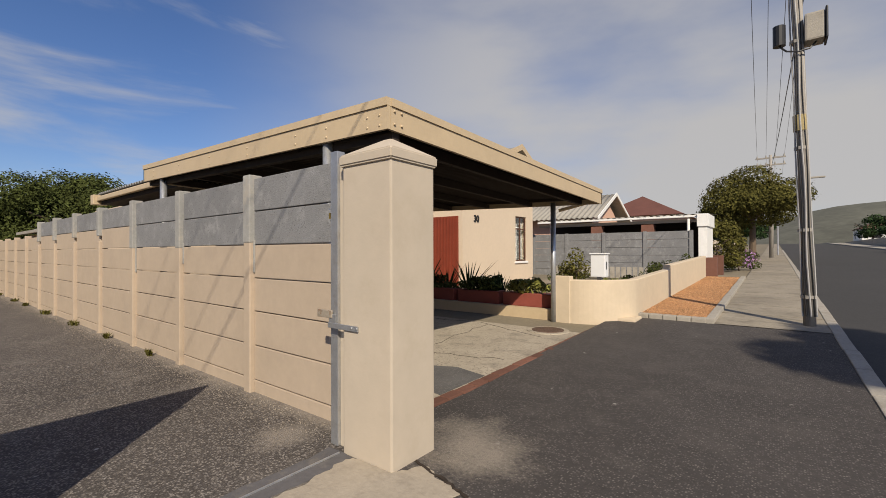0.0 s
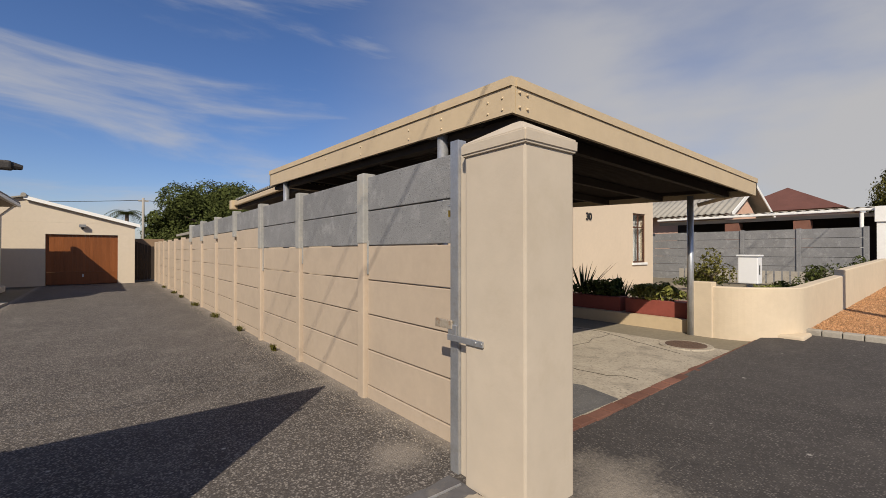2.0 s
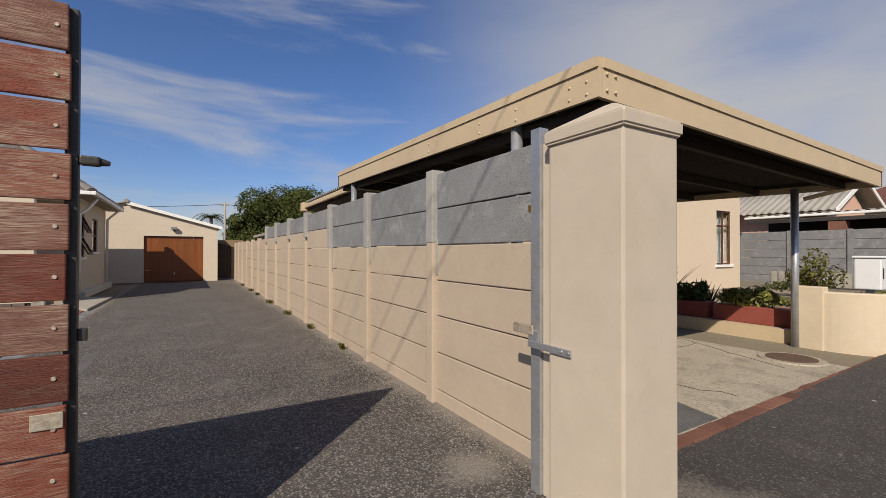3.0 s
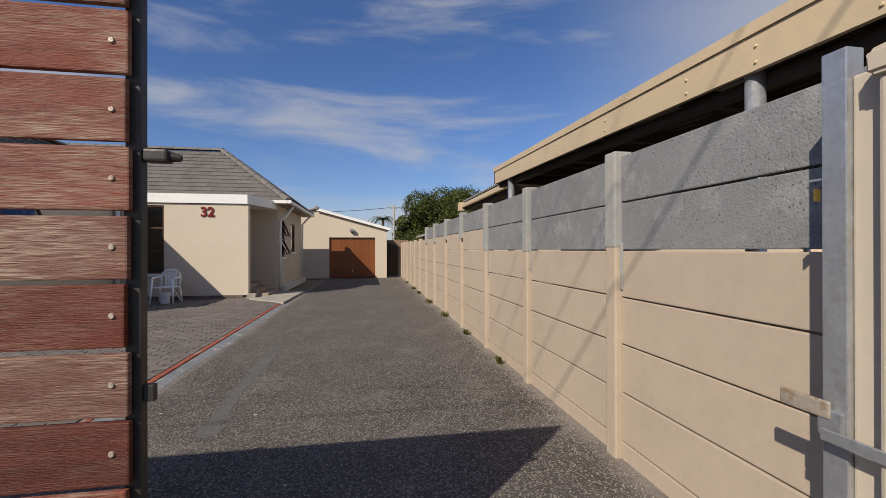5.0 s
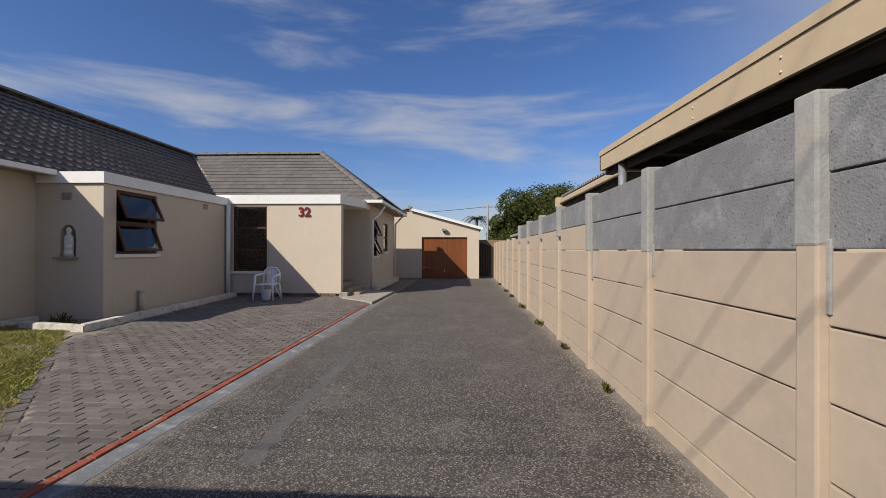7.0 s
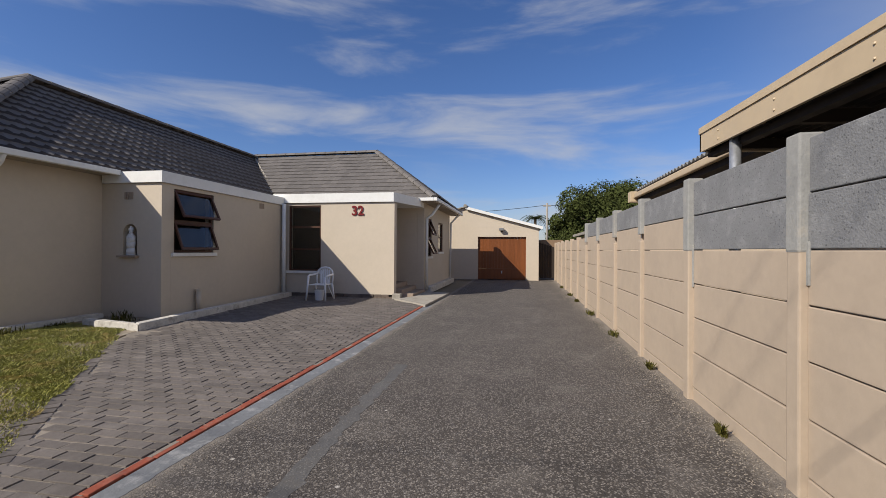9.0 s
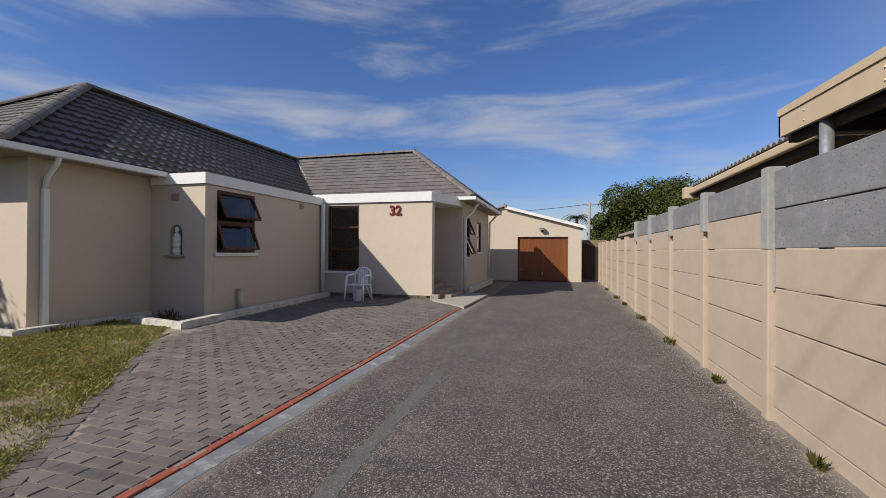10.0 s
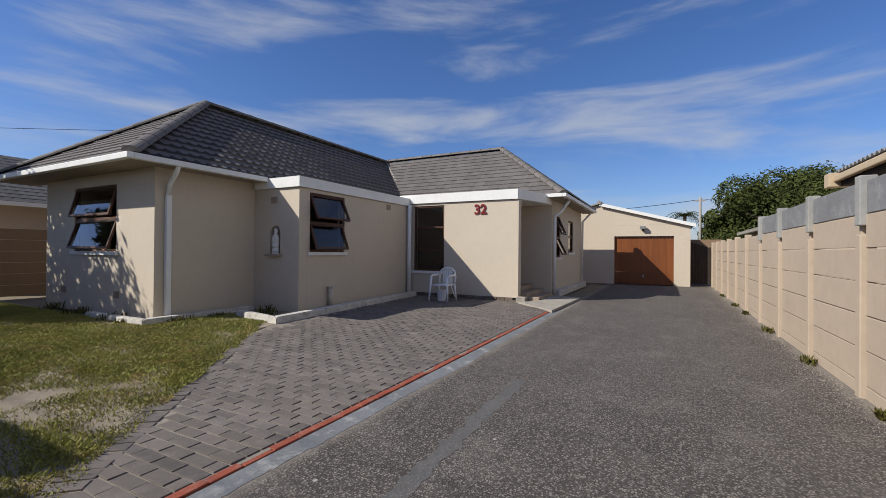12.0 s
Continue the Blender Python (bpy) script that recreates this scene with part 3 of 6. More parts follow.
tagged(part("cement_smear", prism(worn_outline([(-4.6, -0.52), (-4.65, -0.38), (-5.6, -0.44), (-6.3, -0.45), (-7.6, -0.46), (-7.6, -0.6), (-6.3, -0.58), (-5.5, -0.56)], 0.05, 0.05, 12), -0.02, 0.0016), M_SMEAR), "thin grey cement smear on the driveway", "ground", kind="structure")

# ---- pillar and boundary wall ----
PX0, PX1, PY0, PY1 = -2.155, -1.715, 2.125, 2.525
pil = thing("gate_pillar", (-1.93, 2.32, 0), "square beige plastered gate pillar with a pyramid cap", "pillar")
part("shaft", box(PX0, PX1, PY0, PY1, -0.1, 1.86, bevel=0.012), M_PILLAR, pil)
bm = bmesh.new()
o = 0.018
ring = lambda d, z: [bm.verts.new(p) for p in ((PX0 - d, PY0 - d, z), (PX1 + d, PY0 - d, z), (PX1 + d, PY1 + d, z), (PX0 - d, PY1 + d, z))]
r0, r1, r2, r3 = ring(0.0, 1.85), ring(o, 1.862), ring(o + 0.002, 1.925), ring(-0.19, 2.045)
bm.faces.new(r0[::-1]), bm.faces.new(r3)
for a, b in ((r0, r1), (r1, r2), (r2, r3)):
    for i in range(4):
        j = (i + 1) % 4
        bm.faces.new((a[i], a[j], b[j], b[i]))
bmesh.ops.bevel(bm, geom=list(bm.edges), offset=0.008, segments=2, affect="EDGES")
part("cap", bm, M_PILLAR, pil)
gp = thing("gate_post", (-2.17, 2.14, 0), "galvanised square steel gate post on the pillar", "post")
part("tube", box(-2.335, -2.262, 2.165, 2.23, -0.05, 1.99, bevel=0.004), M_STEEL, gp)
part("fixing_strap", box(-2.3, -2.0, 2.112, 2.122, 0.8, 0.835, bevel=0.002, m=None), M_STEEL, gp, "bent zinc fixing strap")
part("catch_plate", box(-2.46, -2.3, 2.145, 2.157, 0.855, 0.91, bevel=0.006), M_RUST, gp, "rust-edged zinc gate catch")
part("catch_bracket", box(-2.34, -2.265, 2.15, 2.163, 0.8, 0.885, bevel=0.006, m=None), M_STEEL, gp)
part("mortar_fill", box(-2.261, -2.156, 2.185, 2.4, -0.05, 1.9, bevel=0.008), M_PILLAR, gp, "white mortar between post and pillar")
part("lock_keep", box(-2.368, -2.36, 2.175, 2.193, 1.535, 1.575), M_BRASS, gp, "small brass lock keep")
part("pin", box(-2.385, -2.335, 2.18, 2.188, 1.6, 1.607), M_STEEL, gp)
for bx in (-2.06, -2.015):
    part("bolt", tube((bx, 2.108, 0.82), (bx, 2.115, 0.82), 0.008, seg=8), M_STEEL, gp)

POST0, STEP = -3.843, 1.6
ROWS_Z = (-0.2, 0.115, 0.435, 0.755, 1.065, 1.375, 1.69, 2.0)
fence = thing("boundary_wall", (-3.8, 2.38, 0), "precast concrete panel wall, beige with bare grey top rows", "wall", kind="structure")
posts = [-2.30] + [POST0 - STEP * i for i in range(13)] + [-23.6]


def wall_panel(x1, x0, z0, z1, rnd):
    b = box(x0 + 0.01, x1 - 0.01, 2.40 + rnd.uniform(-0.004, 0.004), 2.45, z0 + 0.005, z1 - 0.005, bevel=0.006)
    return b


rnd = random.Random(11)
for i, (a, b) in enumerate(zip(posts, posts[1:])):
    tall = i < 7
    for r in range(7):
        if r == 6 and not tall:
            continue
        grey = (r == 6) or (r == 5 and i < 3)
        part("panel", wall_panel(a - 0.045 if i else a, b + 0.045, ROWS_Z[r], ROWS_Z[r + 1], rnd), M_CONC if grey else M_BEIGE, fence, "bare grey concrete panel" if grey else "")
for i, x in enumerate(posts[1:-1]):
    tall = i < 7
    dx = rnd.uniform(-0.008, 0.008)
    part("post", box(x - 0.058 + dx, x + 0.058 + dx, 2.355, 2.475, -0.15, 1.50 if tall else 1.74, bevel=0.012), M_BEIGE, fence)
    if tall:
        part("post_extension", box(x - 0.062 + dx, x + 0.062 + dx, 2.35, 2.48, (1.375 if i < 3 else 1.58) + rnd.uniform(-0.02, 0.03), 2.035 + rnd.uniform(-0.01, 0.01), bevel=0.012), M_POSTC, fence, "bare grey post extension")
for i, x in enumerate(posts[1:4]):
    b = box(x + 0.054, x + 0.078, 2.388, 2.402, 1.375 - (0.26, 0.2, 0.34)[i], 1.42, bevel=0.005)
    part("mortar_smear", b, M_POSTC, fence, "grey mortar run down the joint")

# ---- neighbour's carport ----
cp = thing("carport", (-4.9, 5.2, 0), "flat carport with beige fascia boards on steel poles", "carport")
CA, CB, CC, CD = (-2.27, 2.65, 2.497), (-2.27, 7.79, 2.36), (-7.52, 7.79, 2.5), (-7.52, 2.65, 2.633)


def fascia(a, b, inward, name, h=0.245):
    bm = bmesh.new()
    n = Vector(inward)
    for (lo, hi, t0, t1) in ((-h, -0.065, 0.0, 0.03), (-0.063, 0.0, -0.012, 0.035)):
        vs = []
        for p in (a, b):
            for z in (lo, hi):
                for t in (t0, t1):
                    vs.append(bm.verts.new(Vector(p) + n * t + Vector((0, 0, z))))
        for f in ((0, 1, 3, 2), (4, 6, 7, 5), (0, 2, 6, 4), (1, 5, 7, 3), (0, 4, 5, 1), (2, 3, 7, 6)):
            bm.faces.new([vs[k] for k in f])
    bmesh.ops.recalc_face_normals(bm, faces=bm.faces)
    return part(name, bm, M_FASCIA, cp, "beige painted fascia board")


fascia((-2.27, 2.688, 2.496), CB, (-1, 0, 0), "fascia")
fascia(CD, CA, (0, 1, 0), "fascia")
fascia(CC, CD, (1, 0, 0), "fascia")
fascia(CB, CC, (0, -1, 0), "fascia")


def corrugated(name, p0, along, up, n, amp, material, parent, waves, label=""):
    bm = bmesh.new()
    p0, along, up = Vector(p0), Vector(along), Vector(up)
    nrm = along.cross(up).normalized()
    if nrm.z < 0:
        nrm = -nrm
    rows = []
    for i in range(waves * 6 + 1):
        q = p0 + along * (i / (waves * 6)) + nrm * amp * math.sin(i / 6 * 2 * math.pi)
        rows.append((bm.verts.new(q), bm.verts.new(q + up), bm.verts.new(q - nrm * 0.006), bm.verts.new(q + up - nrm * 0.006)))
    for a, b in zip(rows, rows[1:]):
        bm.faces.new((a[0], b[0], b[1], a[1]))
        bm.faces.new((a[2], a[3], b[3], b[2]))
        bm.faces.new((a[0], a[2], b[2], b[0]))
        bm.faces.new((a[1], b[1], b[3], a[3]))
    return part(name, bm, material, parent, label, smooth=True)


# sheet, rafters and beams carry the carport's shade in their near-black colour
corrugated("roof_sheet", (-2.31, 2.69, 2.38), (0, 5.06, -0.13), (-5.25, 0, 0.15), 1, 0.018, M_DARK_AND_SHADE, cp, 60, "corrugated roof sheeting with its underside shade painted in")
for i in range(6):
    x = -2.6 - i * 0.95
    part("rafter", slab3([(x, 2.69, 2.345 + 0.028 * (-2.3 - x)), (x - 0.06, 2.69, 2.345 + 0.028 * (-2.3 - x)), (x - 0.06, 7.74, 2.215 + 0.028 * (-2.3 - x)), (x, 7.74, 2.215 + 0.028 * (-2.3 - x))], 0.1), M_DARK_AND_SHADE, cp)
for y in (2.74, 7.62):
    part("beam", slab3([(-2.31, y, 2.25), (-7.55, y, 2.4), (-7.55, y + 0.08, 2.4), (-2.31, y + 0.08, 2.25)], 0.06), M_DARK_AND_SHADE, cp)
for x, y in ((-3.1, 2.72), (-6.93, 2.72), (-3.1, 7.66), (-6.93, 7.66)):
    part("pole", tube((x, y, 0), (x, y, 2.26 + 0.028 * (-2.3 - x) - (0.0 if y < 3 else 0.1)), 0.046, seg=16), M_STEEL, cp, smooth=True)
part("gutter", pipe([(-2.36, 7.86, 2.2), (-2.7, 7.9, 2.14), (-3.05, 7.8, 2.05)], 0.03), M_FASCIA, cp)
bm = bmesh.new()
for x, y in [(-2.265, 2.72 + 0.0), (-2.265, 2.8)]:
    for z in (2.3, 2.4):
        bmesh.ops.create_icosphere(bm, subdivisions=1, radius=0.012, matrix=Matrix.Translation((x, y, z)))
for x in (-2.36, -2.5, -3.03, -3.5, -4.4, -5.3, -6.2, -7.1):
    for z in (2.29, 2.37):
        bmesh.ops.create_icosphere(bm, subdivisions=1, radius=0.011, matrix=Matrix.Translation((x, 2.65, z + 0.028 * (-2.3 - x))))
tagged(part("fascia_bolts", bm, M_FASCIA, cp), kind="stuff")

# ---- sliding gate ----
GX = -2.30
gate = thing("sliding_gate", (GX - 0.05, -2.0, 0), "open slatted gate of weathered red-brown boards on steel", "gate")
part("end_post", box(GX - 0.055, GX - 0.022, 0.192, 0.226, 0.06, 2.09, bevel=0.004), M_DARKSTEEL, gate, "dark steel end post")
for y in (-2.0, -4.25):
    part("upright", box(GX - 0.075, GX - 0.022, y - 0.025, y + 0.025, 0.06, 2.09, bevel=0.004), M_DARKSTEEL, gate)
for z in (0.06, 2.02):
    part("rail", box(GX - 0.07, GX - 0.026, -4.22, 0.191, z, z + 0.05, bevel=0.004), M_DARKSTEEL, gate)
rnd = random.Random(21)
for i in range(13):
    z = 2.09 - (i + 1) * 0.1575
    b = box(GX - 0.02, GX, -4.28, 0.208 + rnd.uniform(-0.006, 0.006), z + 0.012, z + 0.1575, bevel=0.004)
    bmesh.ops.rotate(b, cent=(GX, -2, z), matrix=Matrix.Rotation(rnd.uniform(-0.0012, 0.0012), 3, "X"), verts=b.verts)
    board = part("board", b, M_GATE, gate)
    for y in (0.176, -1.95, -4.2):
        bm = tube((GX, y, z + 0.085), (GX + 0.004, y, z + 0.085), 0.0075, 0.0055, seg=10)
        part("screw", bm, M_RUST, board)
part("latch_plate", box(GX, GX + 0.006, 0.122, 0.2, 0.762, 0.812, bevel=0.002), M_RUST, gate, "worn zinc latch plate")
part("latch_lug", box(GX - 0.05, GX - 0.03, 0.2265, 0.25, 1.02, 1.06, bevel=0.003), M_DARKSTEEL, gate)
bm = bmesh.new()
add_box(bm, -2.365, -2.325, 0.2265, 0.28, 1.592, 1.622, bevel=0.006)
add_tube(bm, (-2.345, 0.278, 1.607), (-2.344, 0.305, 1.603), 0.014, 0.008, 8)
part("lock_arm", bm, M_DARKSTEEL, gate, "dark steel lock tongue at the gate's end")
for y in (-0.6, -3.6):
    bm = bmesh.new()
    bmesh.ops.create_cone(bm, cap_ends=True, segments=20, radius1=0.04, radius2=0.04, depth=0.03, matrix=Matrix.Translation((GX - 0.05, y, 0.04)) @ Matrix.Rotation(radians(90), 4, "Y"))
    part("wheel", bm, M_STEEL, gate)
# unseen wall; height and start chosen for the shadow it casts inside
tagged(part("front_boundary_wall", box(-2.62, -2.47, -16, -4.35, -0.1, 2.15, bevel=0.01), M_BEIGE), "unseen beige front wall added behind the gate for its shadow", "wall", kind="structure")

# ---- the house, number 32 ----
AX, AY, AYL = -7.70, -7.35, -11.6          # front wing
NX, BY = -9.79, -5.98                       # flat-roofed bay
CX, CY = -14.05, -2.62                      # wall with the number
DX0, DX1, DY = -15.9, -20.75, -2.2           # side wall
EAVE = 2.8
house = thing("house", (-14, -7, 0), "single-storey cream plastered house with grey tiled hip roof", "house")


def window(name, axis, plane, u0, u1, z0, z1, cols, rows, parent, ajar=(), curtain=False, sill=True, label="dark brown wooden window"):
    """axis 'x': the pane lies in x = plane and looks to +x (u = y); axis 'y' likewise (u = x)."""
    def put(du0, du1, d0, d1, za, zb, bevel=0.004, m=None):
        if axis == "x":
            return box(plane + d0, plane + d1, du0, du1, za, zb, bevel=bevel)
        return box(du0, du1, plane + d0, plane + d1, za, zb, bevel=bevel)
    mid = Vector((plane, (u0 + u1) / 2, z0)) if axis == "x" else Vector(((u0 + u1) / 2, plane, z0))
    w = new(name)
    w.parent = parent
    w.location = mid - base_of(parent)
    tagged(w, label)
    f = 0.05
    bm = bmesh.new()
    for a, b, c, d in ((u0, u1, z0, z0 + f), (u0, u1, z1 - f, z1), (u0, u0 + f, z0 + f, z1 - f), (u1 - f, u1, z0 + f, z1 - f)):
        add = (plane - 0.09, plane - 0.03, a, b, c, d) if axis == "x" else (a, b, plane - 0.09, plane - 0.03, c, d)
        add_box(bm, *add, bevel=0.003)
    us = [u0 + (u1 - u0) * i / cols for i in range(cols + 1)]
    zs = [z0 + (z1 - z0) * r for r in rows]
    for u in us[1:-1]:
        add = (plane - 0.085, plane - 0.035, u - 0.025, u + 0.025, z0 + f, z1 - f) if axis == "x" else (u - 0.025, u + 0.025, plane - 0.085, plane - 0.035, z0 + f, z1 - f)
        add_box(bm, *add)
    for z in zs[1:-1]:
        add = (plane - 0.083, plane - 0.033, u0 + f, u1 - f, z - 0.025, z + 0.025) if axis == "x" else (u0 + f, u1 - f, plane - 0.083, plane - 0.033, z - 0.025, z + 0.025)
        add_box(bm, *add)
    part("window_frame", bm, M_WFRAME, w)
    if sill:
        part("window_sill", put(u0 - 0.07, u1 + 0.07, -0.1, 0.05, z0 - 0.075, z0 - 0.001, 0.008), M_TRIM, w, "white painted sill")
    for i in range(cols):
        for j in range(len(rows) - 1):
            a, b, c, d = us[i] + 0.03, us[i + 1] - 0.03, zs[j] + 0.03, zs[j + 1] - 0.03
            op = dict(ajar).get((i, j), 0)
            hinge = Vector((plane - 0.04, (a + b) / 2, d)) if axis == "x" else Vector(((a + b) / 2, plane - 0.04, d))
            if op:
                turn = Matrix.Rotation(radians(-op if axis == "x" else op), 4, "Y" if axis == "x" else "X")
                tm = Matrix.Translation(hinge) @ turn @ Matrix.Translation(-hinge)
                bm = bmesh.new()
                for p, q, r, s in ((a, b, c, c + 0.045), (a, b, d - 0.045, d), (a, a + 0.045, c + 0.045, d - 0.045), (b - 0.045, b, c + 0.045, d - 0.045)):
                    add = (plane - 0.06, plane - 0.02, p, q, r, s) if axis == "x" else (p, q, plane - 0.06, plane - 0.02, r, s)
                    add_box(bm, *add)
                bmesh.ops.transform(bm, matrix=tm, verts=bm.verts)
                part("sash", bm, M_WFRAME, w)
            bm = put(a, b, -0.062, -0.056, c, d, 0)
            if op:
                bmesh.ops.transform(bm, matrix=tm, verts=bm.verts)
            g = part("pane", bm, M_GLASS, w)
            g.visible_shadow = False
    if curtain:
        bm = bmesh.new()
        n = 24
        vs = []
        for i in range(n + 1):
            u = u0 + (u1 - u0) * i / n
            dd = -0.22 + 0.02 * math.sin(i * 1.9)
            vs.append([bm.verts.new((plane + dd, u, z) if axis == "x" else (u, plane + dd, z)) for z in (z0, z1)])
        for p, q in zip(vs, vs[1:]):
            bm.faces.new((p[0], q[0], q[1], p[1]))
        part("curtain", bm, M_CURTAIN, w, "pale hanging curtain")
    return w


W_A = (-10.32, -8.64, 1.25, 2.56)
W_B = (-11.2, -10.09, 1.27, 2.55)
W_C = (-5.80, -4.80, 0.74, 2.62)
part("wall", wall_x(AX, 0.22, AYL, AY, 0, EAVE, [W_A]), M_CREAM, house)
part("wall", wall_y(AY, 0.22, NX - 0.22, AX - 0.222, 0, EAVE), M_CREAM, house)
part("wall", wall_x(NX, 0.22, AY + 0.002, BY, 0, 2.625, [(-6.85, -6.53, 1.22, 1.83)]), M_CREAM, house)
part("wall", wall_y(BY, 0.22, CX, NX - 0.222, 0, 2.625, [W_B]), M_CREAM, house)
part("wall", wall_x(CX, 0.22, BY - 0.22, CY, 0.11, 2.68, [W_C]), M_CREAM, house)
part("wall", wall_x(CX - 0.222, 0.02, BY - 0.22, BY, 0.0, 2.68), M_CREAM, house)
part("wall", wall_y(DY, 0.22, DX1, DX0, 0, 2.87, [(-17.05, -16.35, 1.15, 2.42), (-19.15, -18.25, 1.3, 2.4)]), M_CREAM, house)
part("wall", wall_x(DX0, 0.22, -6.2, DY - 0.222, 0, 2.87), M_CREAM, house)
part("wall", box(CX - 0.24, DX0, -4.6, -4.4, 0, 2.68), M_CREAM, house)
part("wall", box(DX1, AX - 0.23, AYL, AYL + 0.22, 0, EAVE), M_CREAM, house)
part("wall", box(DX1, DX1 + 0.22, AYL + 0.222, DY - 0.222, 0, EAVE), M_CREAM, house)
part("wall", box(-13.0, -12.8, AYL + 0.23, BY - 0.23, 0, 2.6), M_CREAM, house, "inner partition wall")
part("floor_slab", prism([(DX1 + 0.23, AYL + 0.23), (AX - 0.23, AYL + 0.23), (AX - 0.23, -7.6), (-9.95, -7.6), (-9.95, -6.25), (DX1 + 0.23, -6.25)], 0.0, 0.2), M_STOEP, house)
part("ceiling_board", prism([(DX1 + 0.23, AYL + 0.23), (AX - 0.23, AYL + 0.23), (AX - 0.23, -7.6), (-9.95, -7.6), (-9.95, -6.25), (DX1 + 0.23, -6.25)], 2.62, 2.65), M_CREAM, house)
# dark brick plinth under the number wall
pl = new("plinth")
pl.parent = house
pl.location = Vector((CX, CY, 0)) - base_of(house)
bm = box(-0.05, 0.05, -0.105, 0.105, -0.035, 0.035, bevel=0.006)
plme = bpy.data.meshes.new("brick")
bm.to_mesh(plme), bm.free()
plme.materials.append(M_PLINTH)
part("plinth_core", box(CX - 0.22, CX - 0.03, BY, CY - 0.01, 0, 0.109), M_DARK_AND_SHADE, pl)
rnd = random.Random(8)
for r in range(2):
    for i in range(15):
        y = BY + 0.12 + i * 0.222 + (0.1 if r else 0)
        if y < CY - 0.09:
            piece("brick", plme, pl, pose(CX - 0.045 + rnd.uniform(-0.006, 0.012), y, 0.008 + r * 0.072, 0, 0, rnd.uniform(-1.5, 1.5)))

window("window", "x", AX, *W_A, 1, (0, 0.5, 1), house, {(0, 0): 17, (0, 1): 15}.items(), label="dark brown window with two sashes tilted open")
window("window", "y", BY, *W_B, 1, (0, 0.5, 1), house, {(0, 0): 20, (0, 1): 24}.items(), label="dark brown window with two top-hung sashes ajar")
window("window", "x", CX, *W_C, 1, (0, 0.33, 0.67, 1), house, label="tall fixed window of dark panes with white sill")
window("window", "y", DY, -17.05, -16.35, 1.15, 2.42, 1, (0, 0.5, 1), house, {(0, 0): 26, (0, 1): 24}.items(), label="dark brown window with open sashes")
window("window", "y", DY, -19.15, -18.25, 1.3, 2.4, 1, (0, 0.5, 1), house)

# added dark sheets that stand in for unlit rooms behind the glass
part("room_screen", box(CX - 0.75, CX - 0.7, BY - 0.2, -4.62, 0.2, 2.66), M_DARK_AND_SHADE, house, "dark sheet as room shade behind the tall window")
part("room_screen", box(-12.6, NX - 0.24, BY - 1.0, BY - 0.95, 0.2, 2.6), M_DARK_AND_SHADE, house, "dark sheet as room shade behind the bay window")
part("room_screen", box(AX - 1.2, AX - 1.15, AYL + 0.24, AY - 0.24, 0.2, 2.6), M_DARK_AND_SHADE, house, "dark sheet as shade in the front room")

# flat roofs with deep white fascias
part("flat_roof", prism([(NX + 0.05, AY + 0.05), (NX + 0.05, BY + 0.05), (CX + 0.052, BY + 0.05), (CX + 0.052, AY + 0.05)], 2.632, 2.85), M_TRIM, house, "white painted flat roof edge")
part("flat_roof", prism([(CX + 0.05, BY - 0.3), (CX + 0.05, CY - 0.01), (DX0 + 0.4, DY + 0.0), (DX0, DY - 0.01), (DX0, BY - 0.3)], 2.692, 2.95), M_TRIM, house, "white painted flat roof edge")

# porch: steps, inner door side, lamp
part("porch_floor", box(DX0 + 0.002, CX - 0.222, -4.4, -2.75, 0, 0.36, bevel=0.006), M_STOEP, house)
part("step", box(DX0 + 0.02, CX - 0.26, -2.748, -2.45, 0, 0.24, bevel=0.015), M_STOEP, house)
part("step", box(DX0 + 0.05, CX - 0.3, -2.448, -2.15, 0, 0.13, bevel=0.015), M_STOEP, house)
part("threshold_slab", prism([(-12.95, -1.72), (-12.6, -1.4), (-15.6, -1.32), (-15.85, -2.14), (-14.35, -2.14), (-13.7, -2.5)], 0, 0.055), M_CONC2, house)
part("door", box(-14.98, -14.2 - 0.1, -4.398, -4.36, 0.36, 2.4, bevel=0.004), M_GDOOR, house, "brown wooden front door")
bm = bmesh.new()
bmesh.ops.create_uvsphere(bm, u_segments=14, v_segments=8, radius=0.06, matrix=Matrix.Translation((-15.0, -3.2, 2.58)))
part("porch_lamp", bm, M_PLASTIC, house, "small round white porch lamp", smooth=True)
part("step_pipe", tube((-13.98, -2.5, 0.09), (-13.86, -2.5, 0.09), 0.055, seg=14), M_CONC2, house)
part("step_block", box(-14.04, -13.86, -2.62, -2.38, 0.0, 0.16, bevel=0.02), M_CONC2, house)
tube_pts = [(DX0 - 0.35, DY + 0.42, 2.84), (DX0 - 0.25, DY + 0.2, 2.5), (DX0 - 0.15, DY + 0.06, 2.38), (DX0 - 0.15, DY + 0.06, 0.1)]
part("downpipe", pipe(tube_pts, 0.045, 10), M_TRIM, house, "white downpipe", smooth=True)
part("downpipe", pipe([(-20.6, DY + 0.4, 2.84), (-20.6, DY + 0.08, 2.5), (-20.6, DY + 0.06, 0.2)], 0.042, 10), M_TRIM, house, "white downpipe", smooth=True)
part("downpipe", pipe([(CX + 0.13, BY + 0.1, 2.66), (CX + 0.13, BY + 0.1, 0.1)], 0.058, 10), M_TRIM, house, "white downpipe", smooth=True)
part("downpipe", box(AX - 0.255, AX - 0.165, AY + 0.012, AY + 0.09, 0.1, 2.3, bevel=0.006), M_TRIM, house, "square white downpipe")
part("downpipe_bend", pipe([(AX - 0.21, AY + 0.05, 2.29), (AX - 0.21, AY + 0.1, 2.5), (AX - 0.16, AY + 0.38, 2.68), (AX - 0.16, AY + 0.44, 2.8)], 0.042, 10), M_TRIM, house, smooth=True)
